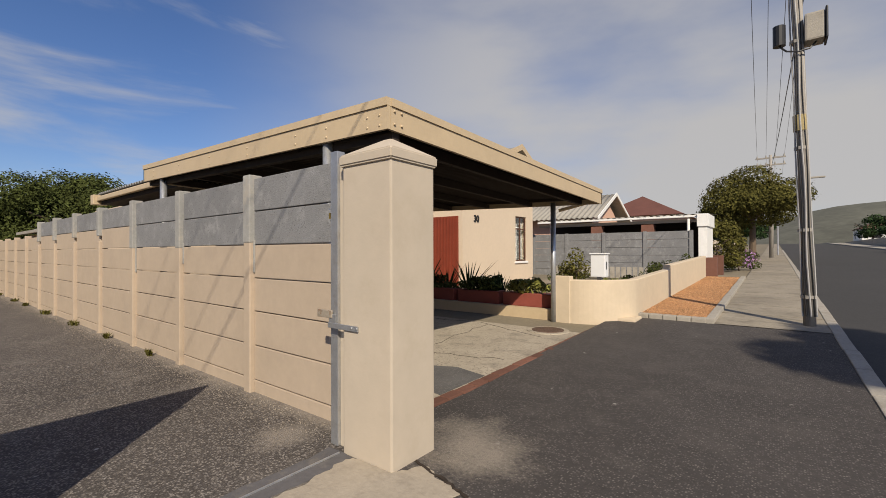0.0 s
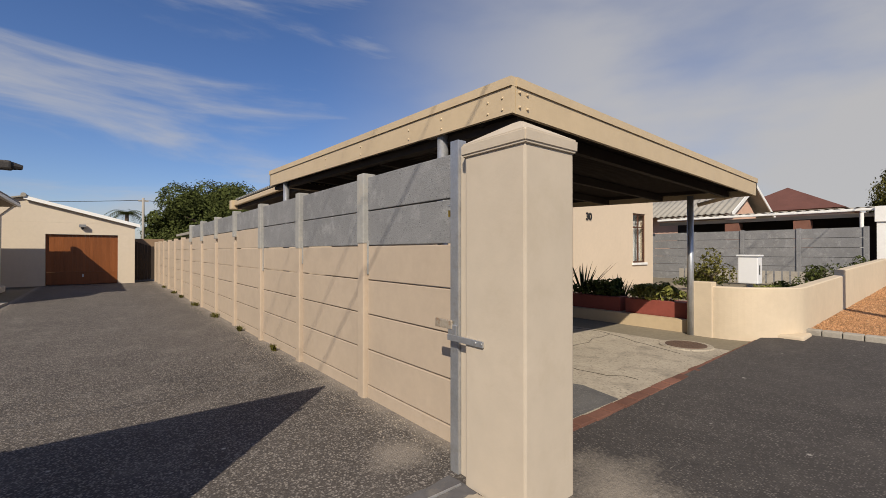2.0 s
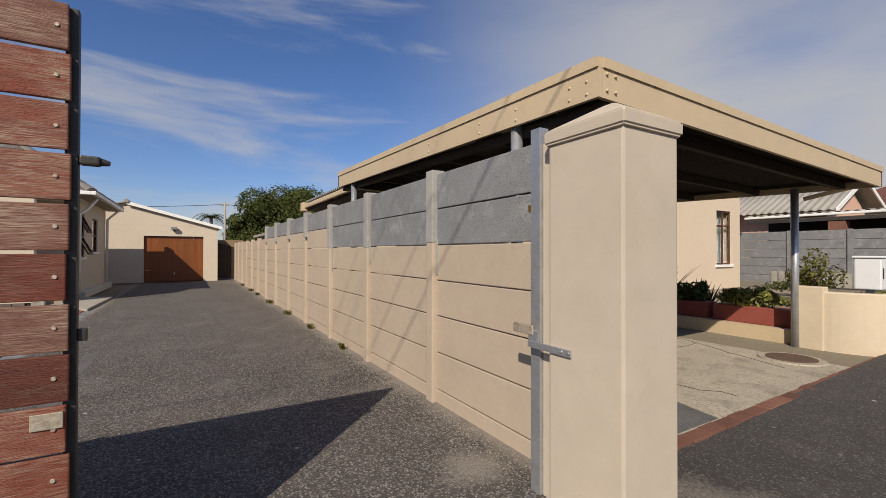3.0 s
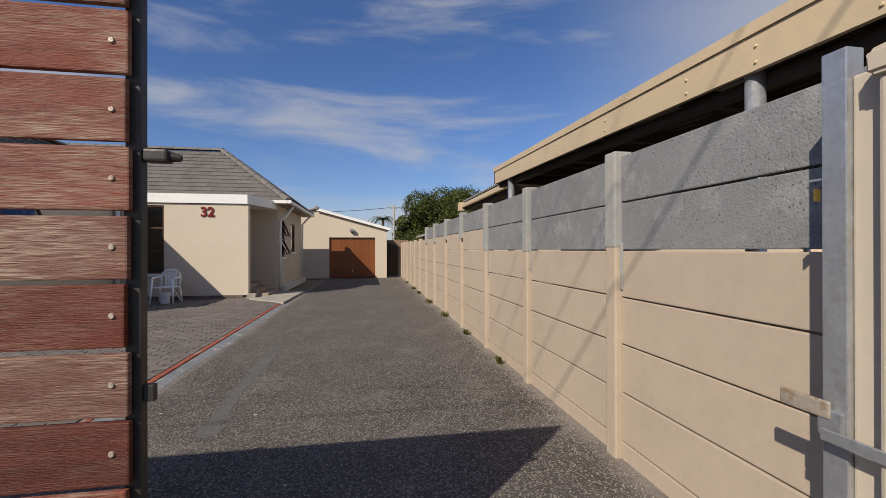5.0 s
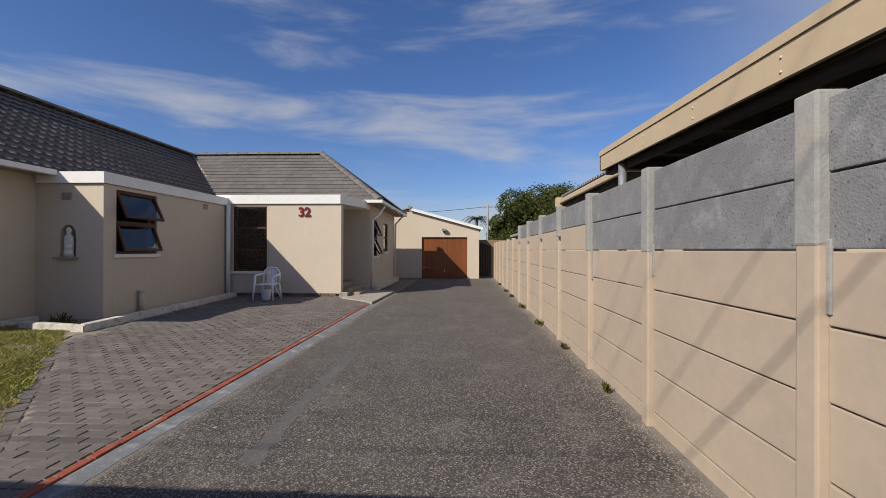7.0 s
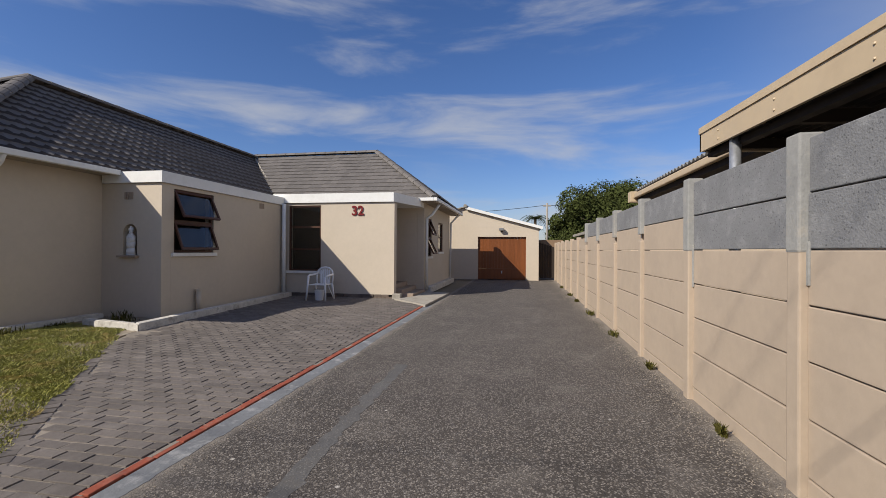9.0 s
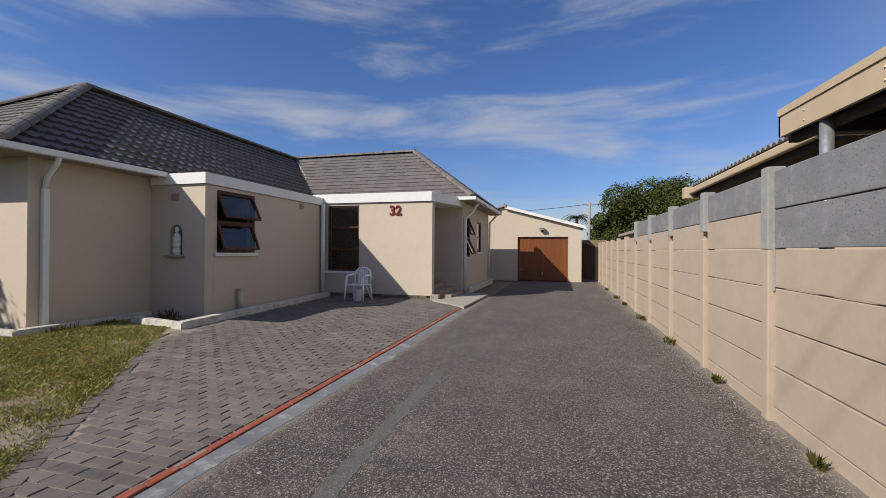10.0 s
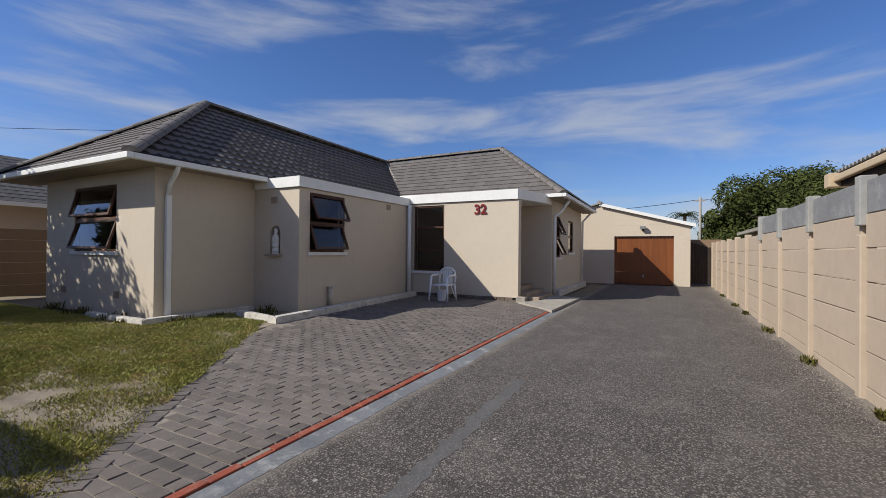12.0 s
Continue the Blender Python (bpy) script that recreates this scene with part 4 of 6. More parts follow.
part("wall_pipe", tube((-10.67, BY + 0.08, 0.0), (-10.67, BY + 0.08, 0.46), 0.055, seg=12), M_CREAM, house, "stub of a cream drain pipe", smooth=True)
part("wall_pipe_cap", tube((-10.67, BY + 0.08, 0.461), (-10.67, BY + 0.08, 0.5), 0.065, seg=12), M_CREAM, house)


def vent(x, y, z, axis):
    v = new("air_vent")
    v.parent = house
    v.location = Vector((x, y, z)) - base_of(house)
    for i in range(4):
        o = (i - 1.5) * 0.052
        b = box(x - 0.002, x + 0.012, y + o - 0.02, y + o + 0.02, z - 0.07, z + 0.07, bevel=0.003) if axis == "x" else box(x + o - 0.02, x + o + 0.02, y - 0.002, y + 0.012, z - 0.07, z + 0.07, bevel=0.003)
        part("slat", b, M_STOEP, v)


vent(NX, -6.72, 2.38, "x"), vent(-13.0, BY, 2.5, "y"), vent(AX, -8.6, 0.42, "x"), vent(AX, -10.75, 0.42, "x")

# niche with a small figure
nic = new("wall_niche")
nic.parent = house
nic.location = Vector((NX, -6.69, 1.22)) - base_of(house)
bm = box(NX - 0.16, NX - 0.13, -6.87, -6.51, 1.2, 1.85)
# back is a darker cream, so the recess shade is partly painted
part("niche_back", bm, M_SHADECREAM, nic)
bm = bmesh.new()
R = 0.16
for k in range(12):
    t0, t1 = k * math.pi / 12, (k + 1) * math.pi / 12
    quad = [(-6.69 + R * math.cos(t), 1.66 + 0.17 * math.sin(t)) for t in (t0, t1)]
    quad += [(quad[1][0], 1.831), (quad[0][0], 1.831)]
    f = [bm.verts.new((NX - 0.001, y, z)) for y, z in quad]
    g = [bm.verts.new((NX - 0.13, y, z)) for y, z in quad]
    bm.faces.new(f), bm.faces.new((f[0], g[0], g[1], f[1]))
bmesh.ops.recalc_face_normals(bm, faces=bm.faces)
part("niche_arch", bm, M_CREAM, nic)
part("niche_ledge", box(NX, NX + 0.1, -6.91, -6.47, 1.175, 1.215, bevel=0.01), M_STOEP, nic)
bm = bmesh.new()
prof = ((0.0, 0.095), (0.02, 0.1), (0.14, 0.085), (0.26, 0.095), (0.37, 0.09), (0.42, 0.055), (0.45, 0.035), (0.48, 0.05), (0.53, 0.052), (0.57, 0.02))
for (za, ra), (zb, rb) in zip(prof, prof[1:]):
    bmesh.ops.create_cone(bm, cap_ends=True, segments=12, radius1=ra, radius2=rb, depth=zb - za, matrix=Matrix.Translation((NX - 0.02, -6.69, 1.217 + (za + zb) / 2)) @ Matrix.Diagonal((0.6, 1, 1, 1)))
add_tube(bm, (NX - 0.01, -6.75, 1.56), (NX + 0.03, -6.69, 1.46), 0.022, seg=7)
add_tube(bm, (NX - 0.01, -6.63, 1.56), (NX + 0.03, -6.69, 1.46), 0.022, seg=7)
bmesh.ops.create_icosphere(bm, subdivisions=1, radius=0.035, matrix=Matrix.Translation((NX + 0.02, -6.66, 1.56)))
tagged(part("statuette", bm, M_STATUE, smooth=True), "small white plaster statuette standing in the wall niche", "statue")


def text(s, size, loc, rot, material, name, parent=None, label="", depth=0.012):
    c = bpy.data.curves.new("lettering", "FONT")
    c.body, c.size, c.extrude, c.align_x, c.offset = s, size, depth, "CENTER", 0.007 * size / 0.3
    tmp = new("lettering", c)
    me = bpy.data.meshes.new_from_object(tmp.evaluated_get(bpy.context.evaluated_depsgraph_get()))
    bpy.data.objects.remove(tmp)
    me.materials.append(material)
    ob = new(name, me)
    ob.parent = parent
    ob.matrix_basis = (Matrix.Translation(-base_of(parent)) if parent else Matrix()) @ pose(*loc, *rot)
    return tagged(ob, label)


tagged(text("32", 0.37, (CX + 0.015, -3.69, 2.33), (90, 0, 90), M_NUM, "house_number"), "red house number 32 on the cream wall", "house number")


# roof planes: tiled
def tile_mesh(name, w, l, t):
    bm = bmesh.new()
    prof = [(0, 0.0), (0.12, 0.005), (0.3, 0.0085), (0.45, 0.005), (0.55, 0.002), (0.75, 0.0), (1.02, 0.0)]
    top0 = [bm.verts.new((w * u, 0, h * 0.8 + t)) for u, h in prof]
    top1 = [bm.verts.new((w * u, l * 1.08, h * 0.8 + 0.002)) for u, h in prof]
    bot0 = [bm.verts.new((w * u, 0, t - 0.028)) for u, h in prof]
    for i in range(len(prof) - 1):
        bm.faces.new((top0[i], top0[i + 1], top1[i + 1], top1[i]))
        bm.faces.new((bot0[i], bot0[i + 1], top0[i + 1], top0[i]))
    me = bpy.data.meshes.new(name)
    bm.to_mesh(me), bm.free()
    me.materials.append(M_ROOF)
    for p in me.polygons:
        p.use_smooth = len(p.vertices) == 4 and abs(p.normal.y) < 0.6
    return me


TW, TL = 0.225, 0.265
TILE = tile_mesh("tile", TW, TL, 0.026)
TV = np.array([v.co[:] for v in TILE.vertices])
TF = [tuple(p.vertices) for p in TILE.polygons]


def slope(corner, along, up, inside, singles, roof):
    """Tiles from corner in rows along, climbing up, where inside(u, v) holds; singles(u, v) picks those built singly."""
    along, up = Vector(along).normalized(), Vector(up).normalized()
    n = along.cross(up)
    m0 = Matrix((along, up, n)).transposed().to_4x4()
    m0.translation = corner
    rest_v, rest_f = [], []
    rnd = random.Random(4)
    for j in range(40):
        for i in range(-2, 75):
            u, v = i * TW, j * TL
            if not inside(u + TW / 2, v + TL / 2):
                continue
            m = m0 @ Matrix.Translation((u, v, rnd.uniform(0, 0.002)))
            if singles(u, v):
                piece("tile", TILE, roof, m)
            else:
                k = len(rest_v)
                a = np.array(m)
                rest_v += [tuple(q) for q in TV @ a[:3, :3].T + a[:3, 3] - np.array(base_of(roof))]
                rest_f += [tuple(x + k for x in f) for f in TF]
    if rest_v:
        me = bpy.data.meshes.new("tile_field")
        me.from_pydata(rest_v, [], rest_f)
        me.materials.append(M_ROOF)
        ob = new("tile_field", me)
        ob.parent = roof
        tagged(ob, "rows of grey concrete roof tiles", kind="stuff")


def ridge_caps(a, b, roof, r=0.13):
    a, b = Vector(a), Vector(b)
    d = (b - a).normalized()
    n = max(2, int((b - a).length / 0.4))
    for i in range(n):
        p, q = a.lerp(b, i / n), a.lerp(b, (i + 1.12) / n)
        bm = bmesh.new()
        side = d.cross(Vector((0, 0, 1))).normalized()
        upv = side.cross(d)
        rows = []
        for c, rr in ((p, r * 1.06), (q, r * 0.96)):
            rows.append([bm.verts.new(c + side * rr * math.cos(t) + upv * (rr * math.sin(t) * 0.75 - 0.02)) for t in [k * math.pi / 8 for k in range(9)]])
        for k in range(8):
            bm.faces.new((rows[0][k], rows[0][k + 1], rows[1][k + 1], rows[1][k]))
        bm.faces.new(rows[0])
        part("ridge_tile", bm, M_ROOF, roof)


OV = 0.42
EZ = 2.93
EZA = 2.86
RA_X0, RA_Y0, RA_Y1 = -7.11, -6.95, -12.6
YA = -9.8
HALF_A, FAR_A, HIP_A = RA_Y0 - YA, YA - RA_Y1, 3.09
RIDGE_A = 5.02
PIT = (RIDGE_A - EZA) / HALF_A
WX0, WX1, WY = DX0 + OV, DX1 - OV, DY + OV
HALF_W = (WX0 - WX1) / 2
XW = (WX0 + WX1) / 2
RIDGE_W = 5.06
PITW = (RIDGE_W - EZ) / HALF_W
HIPW_Y = -4.63
roof = new("roof")
roof.parent = house
roof.location = Vector((-12, -7, EZ)) - base_of(house)
tagged(roof, "grey concrete tiled hip roof")
xend = WX0 - (RIDGE_A - EZ) / PITW
APEX_A = (RA_X0 - HIP_A, YA, RIDGE_A)
# boards under the tiles
part("roof_deck", slab3([(RA_X0, RA_Y0, EZA), APEX_A, (xend, YA, RIDGE_A), (WX0, RA_Y0, EZA)], 0.03), M_DARK_AND_SHADE, roof)
part("roof_deck", slab3([(RA_X0, RA_Y0, EZA), (RA_X0, RA_Y1, EZA), APEX_A], 0.03), M_DARK_AND_SHADE, roof)
part("roof_deck", slab3([(RA_X0, RA_Y1, EZA), (xend, RA_Y1, EZA), (xend, YA, RIDGE_A), APEX_A], 0.03), M_DARK_AND_SHADE, roof)
part("roof_deck", slab3([(WX0, WY, EZ), (XW, HIPW_Y, RIDGE_W), (XW, RA_Y1, RIDGE_W), (WX0, RA_Y1, EZ)], 0.03), M_DARK_AND_SHADE, roof)
part("roof_deck", slab3([(WX0, WY, EZ), (WX1, WY, EZ), (XW, HIPW_Y, RIDGE_W)], 0.03), M_DARK_AND_SHADE, roof)
part("roof_deck", slab3([(WX1, WY, EZ), (WX1, RA_Y1, EZ), (XW, RA_Y1, RIDGE_W), (XW, HIPW_Y, RIDGE_W)], 0.03), M_DARK_AND_SHADE, roof)
LA = math.hypot(HALF_A, RIDGE_A - EZA)
LX = math.hypot(HIP_A, RIDGE_A - EZA)
LWS = math.hypot(HALF_W, RIDGE_W - EZ)
lenA = RA_X0 - xend
# side slope of the front wing (u runs towards the street)
slope((xend, RA_Y0, EZA + 0.02), (1, 0, 0), (0, -HALF_A, RIDGE_A - EZA),
      lambda u, v: v < LA - 0.05 and u < lenA - v * HIP_A / LA - 0.02 and xend + u > WX0 - (v * (RIDGE_A - EZA) / LA - 0.07) / PITW - 0.1,
      lambda u, v: u > lenA - 5.6, roof)
slope((RA_X0, RA_Y1, EZA + 0.02), (0, 1, 0), (-HIP_A, 0, RIDGE_A - EZA),
      lambda u, v: v < LX - 0.05 and v * FAR_A / LX < u < FAR_A + HALF_A - v * HALF_A / LX, lambda u, v: False, roof)
lenW = WY - RA_Y1
hipw = (WY - HIPW_Y) / LWS
slope((WX0, RA_Y1, EZ + 0.02), (0, 1, 0), (-HALF_W, 0, RIDGE_W - EZ),
      lambda u, v: v < LWS - 0.05 and u < lenW - v * hipw and (RA_Y1 + u > YA or v > LA) and RA_Y1 + u > RA_Y0 - (v * (RIDGE_W - EZ) / LWS + 0.07) / PIT - 0.15, lambda u, v: False, roof)
LH = math.hypot(WY - HIPW_Y, RIDGE_W - EZ)
slope((WX1, WY, EZ + 0.02), (1, 0, 0), (0, HIPW_Y - WY, RIDGE_W - EZ),
      lambda u, v: v < LH - 0.05 and v * HALF_W / LH < u < 2 * HALF_W - v * HALF_W / LH, lambda u, v: False, roof)
up = Vector((0, 0, 0.055))
ridge_caps(Vector((RA_X0, RA_Y0, EZA)) + up, Vector(APEX_A) + up, roof)
ridge_caps(Vector((RA_X0, RA_Y1, EZA)) + up, Vector(APEX_A) + up, roof)
ridge_caps(Vector(APEX_A) + up, Vector((xend, YA, RIDGE_A)) + up, roof)
ridge_caps(Vector((WX0, WY, EZ)) + up, Vector((XW, HIPW_Y, RIDGE_W)) + up, roof)
ridge_caps(Vector((WX1, WY, EZ)) + up, Vector((XW, HIPW_Y, RIDGE_W)) + up, roof)
ridge_caps(Vector((XW, HIPW_Y, RIDGE_W)) + up, Vector((XW, RA_Y1, RIDGE_W)) + up, roof)
part("valley_strip", tube((WX0, RA_Y0, EZA + 0.03), (xend, YA, RIDGE_A + 0.04), 0.035, seg=6), M_CONC2, roof, "pale valley flashing")
# gutters, and soffits with the eaves' shade put into their colour
part("soffit", box(RA_X0 - 0.75, RA_X0 - 0.02, RA_Y1 + 0.02, RA_Y0 - 0.02, EZA - 0.075, EZA - 0.055), M_SHADECREAM, roof, "cream soffit boards darkened to carry the eaves' shade")
part("soffit", box(-12, RA_X0 - 0.752, RA_Y0 - OV, RA_Y0 - 0.02, EZA - 0.075, EZA - 0.055), M_SHADECREAM, roof)
part("soffit", box(WX1 + 0.02, WX0 - 0.02, WY - OV, WY - 0.02, EZ - 0.075, EZ - 0.055), M_SHADECREAM, roof)
for i, a in enumerate(((RA_X0 - 0.01, RA_X0 + 0.1, RA_Y1, RA_Y0 + 0.1), (NX + 0.06, RA_X0 - 0.012, RA_Y0 - 0.01, RA_Y0 + 0.1), (WX1, WX0 + 0.1, WY - 0.01, WY + 0.1), (WX0 - 0.01, WX0 + 0.1, -3.2, WY - 0.012))):
    ez = EZA if i < 2 else EZ + 0.02
    g = box(a[0], a[1], a[2], a[3], ez - 0.085, ez + 0.015, bevel=0.012)
    part("gutter", g, M_TRIM, roof, "white gutter")

# ---- garage ----
GXF = -22.6
gar = thing("garage", (GXF, 0, 0), "cream garage with a wooden tilt-up door", "garage")
part("wall", wall_x(GXF, 0.22, -3.6, 1.62, 0, 2.45, [(-1.16, 1.05, -0.001, 2.0)]), M_CREAM, gar)
bm = bmesh.new()
g0 = [bm.verts.new((GXF, y, z)) for y, z in ((-3.6, 2.452), (1.62, 2.452), (1.62, 2.46), (-1.75, 3.36), (-3.6, 2.95))]
g1 = [bm.verts.new((v.co.x - 0.22, v.co.y, v.co.z)) for v in g0]
bm.faces.new(g0), bm.faces.new(g1[::-1])
for i in range(5):
    j = (i + 1) % 5
    bm.faces.new((g0[i], g1[i], g1[j], g0[j]))
bmesh.ops.recalc_face_normals(bm, faces=bm.faces)
part("gable", bm, M_CREAM, gar)
part("wall", box(-28, GXF - 0.222, 1.4, 1.62, 0, 2.5), M_CREAM, gar)
part("roof_sheet", slab3([(GXF + 0.12, 1.78, 2.47), (GXF + 0.12, -1.75, 3.43), (-28, -1.75, 3.43), (-28, 1.78, 2.47)], 0.05), M_SHEET, gar)
part("roof_sheet", slab3([(GXF + 0.12, -1.76, 3.43), (GXF + 0.12, -3.7, 2.95), (-28, -3.7, 2.95), (-28, -1.76, 3.43)], 0.05), M_SHEET, gar)
part("barge_board", slab3([(GXF + 0.15, 1.8, 2.465), (GXF + 0.15, -1.75, 3.425), (GXF + 0.122, -1.75, 3.425), (GXF + 0.122, 1.8, 2.465)], 0.13), M_TRIM, gar, "white barge board")
part("ridge_cap", tube((GXF + 0.2, -1.75, 3.44), (-28, -1.75, 3.44), 0.08, seg=10), M_SHEET, gar)
gd = new("door")
gd.parent = gar
gd.location = Vector((GXF - 0.1, -0.05, 0)) - base_of(gar)
tagged(gd, "brown varnished wooden garage door")
for i in range(17):
    y = -1.155 + i * 0.13
    part("plank", box(GXF - 0.13, GXF - 0.1, y, y + 0.1285, 0.52, 1.995, bevel=0.003), M_GDOOR, gd)
part("lower_panel", box(GXF - 0.13, GXF - 0.1, -1.155, 1.045, 0.02, 0.515, bevel=0.006), M_GDOOR, gd)
part("handle", box(GXF - 0.1, GXF - 0.06, -0.08, -0.03, 0.3, 0.42, bevel=0.008), M_STEEL, gd)
lamp = thing("wall_lamp", (GXF + 0.05, -0.07, 2.3), "small dark bulkhead floodlight above the garage door", "lamp")
part("bracket", box(GXF, GXF + 0.08, -0.1, -0.02, 2.22, 2.3, bevel=0.005), M_BLACK, lamp)
part("head", box(GXF + 0.05, GXF + 0.2, -0.18, 0.04, 2.28, 2.4, bevel=0.02), M_CONC, lamp)
side_gate = thing("side_gate", (GXF - 0.6, 2.0, 0), "dark wooden side gate between garage and wall", "gate")
for i in range(6):
    y = 1.64 + i * 0.12
    part("board", box(GXF - 0.65, GXF - 0.62, y, y + 0.112, 0.08, 1.75 - 0.04 * i, bevel=0.004), M_DARK_AND_SHADE, side_gate)
tagged(part("yard_wall", box(-30, -28.1, -14, 3.2, 0, 2.0), M_BROWNWALL), "plain wall closing the back yard", "wall", kind="structure")

# ---- paving, kerbs, lawn ----
tagged(part("paving_bed", prism([(-2.3, -1.5), (-14.3, -1.5), (-14.3, -2.6), (-14.0, -6.1), (-9.0, -6.1), (-8.3, -5.15), (-7.5, -4.75), (-2.3, -1.6)], -0.05, 0.009), M_SAND), "pale sand showing between the pavers", "ground", kind="structure")
rk = thing("red_kerb", (-8, -1.5, 0), "red painted row of bricks along the paving", "edging", kind="structure")
bm = box(-0.108, 0.108, -0.033, 0.033, -0.05, 0.013, bevel=0.006)
kme = bpy.data.meshes.new("brick")
bm.to_mesh(kme), bm.free()
kme.materials.append(M_RED)
rnd = random.Random(31)
for i in range(46):
    x = -2.75 - i * 0.222
    piece("brick", kme, rk, pose(x, -1.5 + rnd.uniform(-0.004, 0.004), rnd.uniform(-0.005, 0.003), 0, 0, rnd.uniform(-1.5, 1.5)))
# uneven grey mortar strip beside it
rnd = random.Random(32)
inner, outer = [], []
for i in range(300):
    x = -2.6 - i * 0.0345
    inner.append((x, -1.455))
    outer.append((x, -1.285 + 0.05 * noise.noise((x * 0.7, 0, 4)) + 0.012 * noise.noise((x * 9, 0, 4)) + rnd.uniform(-0.006, 0.006)))
tagged(part("mortar_strip", prism(inner + outer[::-1], -0.02, 0.0022), M_KGREY), "grey cement strip with worn white patches", "edging", kind="structure")
# low whitewashed kerbs and planting bed by the walls
for n, poly, z in (("bed_kerb", [(-8.6, -5.25), (-14.0, -5.66), (-14.0, -5.86), (-8.72, -5.44)], 0.13), ("bed_kerb", [(-8.598, -5.25), (-8.718, -5.445), (-8.95, -6.6), (-8.8, -6.6)], 0.13), ("wall_kerb", [(-7.35, -7.02), (-9.55, -7.0), (-9.55, -7.18), (-7.5, -7.2)], 0.11), ("wall_kerb", [(-7.35, -7.02), (-7.5, -7.2), (-7.5, -9.0), (-7.36, -9.0)], 0.1)):
    b = prism(poly, -0.05, z)
    bmesh.ops.bevel(b, geom=list(b.edges), offset=0.015, segments=2, affect="EDGES")
    tagged(part(n, b, M_WKERB), "low whitewashed cement kerb beside the house wall", "kerb", kind="structure")
tagged(part("side_kerb", box(DX1, DX0 - 0.2, DY + 0.002, DY + 0.2, -0.02, 0.18, bevel=0.02), M_WKERB), "low whitewashed cement kerb along the side wall", "kerb", kind="structure")
tagged(part("planting_bed", prism([(-8.9, -6.62), (-8.73, -5.46), (-13.9, -5.86), (-13.9, -5.99), (-9.7, -5.99), (-9.7, -7.0), (-8.9, -7.0)], -0.05, 0.03), M_SOIL), "dry soil bed below the niche", "ground", kind="structure")


def paved(x, y):
    if y > -1.56 or x > -2.6 or x < -13.98 or y < -5.6:
        return False
    # diagonal border towards the lawn
    return (y + 2.2) - (x + 4.68) * 0.845 > 0.015 and y > -5.14 + (x + 8.6) * 0.076 and not (x > -8.75 and y < -4.9)


PL, PW = 0.222, 0.111
bm = box(-PW / 2 + 0.006, PW / 2 - 0.006, -PL / 2 + 0.006, PL / 2 - 0.006, -0.05, 0.018, bevel=0.005)
pme = bpy.data.meshes.new("paver")
bm.to_mesh(pme), bm.free()
pme.materials.append(M_PAVER)
lv = np.array([(sx * (PW / 2 - 0.006), sy * (PL / 2 - 0.006), z) for z in (-0.03, 0.014) for sx, sy in ((-1, -1), (1, -1), (1, 1), (-1, 1))] + [(sx * (PW / 2 - 0.01), sy * (PL / 2 - 0.011), 0.018) for sx, sy in ((-1, -1), (1, -1), (1, 1), (-1, 1))])
lf = [(0, 1, 5, 4), (1, 2, 6, 5), (2, 3, 7, 6), (3, 0, 4, 7), (4, 5, 9, 8), (5, 6, 10, 9), (6, 7, 11, 10), (7, 4, 8, 11), (8, 9, 10, 11)]
paving = thing("paving", (-7, -3, 0), "grey clay brick paving in running bond", "paving", kind="structure")
rnd = random.Random(41)
rest_v, rest_f = [], []
single = 0
for i in range(105):
    x = -2.65 - i * PW
    for j in range(20):
        y = -1.645 - j * PL - (PL / 2 if i % 2 else 0)
        if not paved(x, y):
            continue
        if i % 2 and j == 0:
            k = len(rest_v)
            rest_v += [(q[0] + x + 7, q[1] * 0.45 - 1.587 + 3, q[2]) for q in lv]
            rest_f += [tuple(q + k for q in f) for f in lf]
        sink = 0.008 * noise.noise((x * 0.6, y * 0.6, 3.0)) + rnd.uniform(-0.003, 0.003)
        m = pose(x, y, sink, rnd.uniform(-0.8, 0.8), rnd.uniform(-0.8, 0.8), rnd.uniform(-1, 1))
        if -7.3 < x < -4.3 and single < 300:
            single += 1
            piece("paver", pme, paving, m)
        else:
            k = len(rest_v)
            a = np.array(m)
            rest_v += [tuple(q) for q in lv @ a[:3, :3].T + a[:3, 3] - np.array((-7, -3, 0))]
            rest_f += [tuple(q + k for q in f) for f in lf]
me = bpy.data.meshes.new("paver_field")
me.from_pydata(rest_v, [], rest_f)
me.materials.append(M_PAVER)
ob = new("paver_field", me)
ob.parent = paving
tagged(ob, "the rest of the grey brick pavers", kind="stuff")
border = thing("paving_border", (-6, -3.5, 0), "row of grey bricks edging the paving by the lawn", "edging", kind="structure")
ang = math.degrees(math.atan(0.845))
for i in range(34):
    s = i * 0.118
    x = -4.0 - s * math.cos(radians(ang))
    y = -1.75 + (x + 4.0) * 0.845 + 0.03
    piece("brick", pme, border, pose(x, y, rnd.uniform(-0.006, 0.004), 0, 0, ang + rnd.uniform(-2.5, 2.5)))

tagged(part("lawn_soil", prism([(-2.5, -2.0), (-4.1, -2.0), (-7.7, -5.0), (-8.63, -5.3), (-8.85, -6.9), (-7.4, -7.1), (-7.5, -14), (-2.5, -14)], -0.05, 0.012), M_SOIL), "patchy sandy soil under the lawn", "ground", kind="structure")


def lawn_in(x, y):
    if y < -13.5 or x > -2.8:
        return False
    d = (y + 2.2) - (x + 4.68) * 0.845
    if d > -0.06 + 0.2 * noise.noise((x * 2.4, y * 2.4, 0)) + 0.08 * noise.noise((x * 9, y * 9, 3)):
        return False
    if x < -7.6 and (y < -7.05 or x < -8.68 + (y + 5.3) * 0.14):
        return False
    return not (x < -7.35 and y < -6.95)


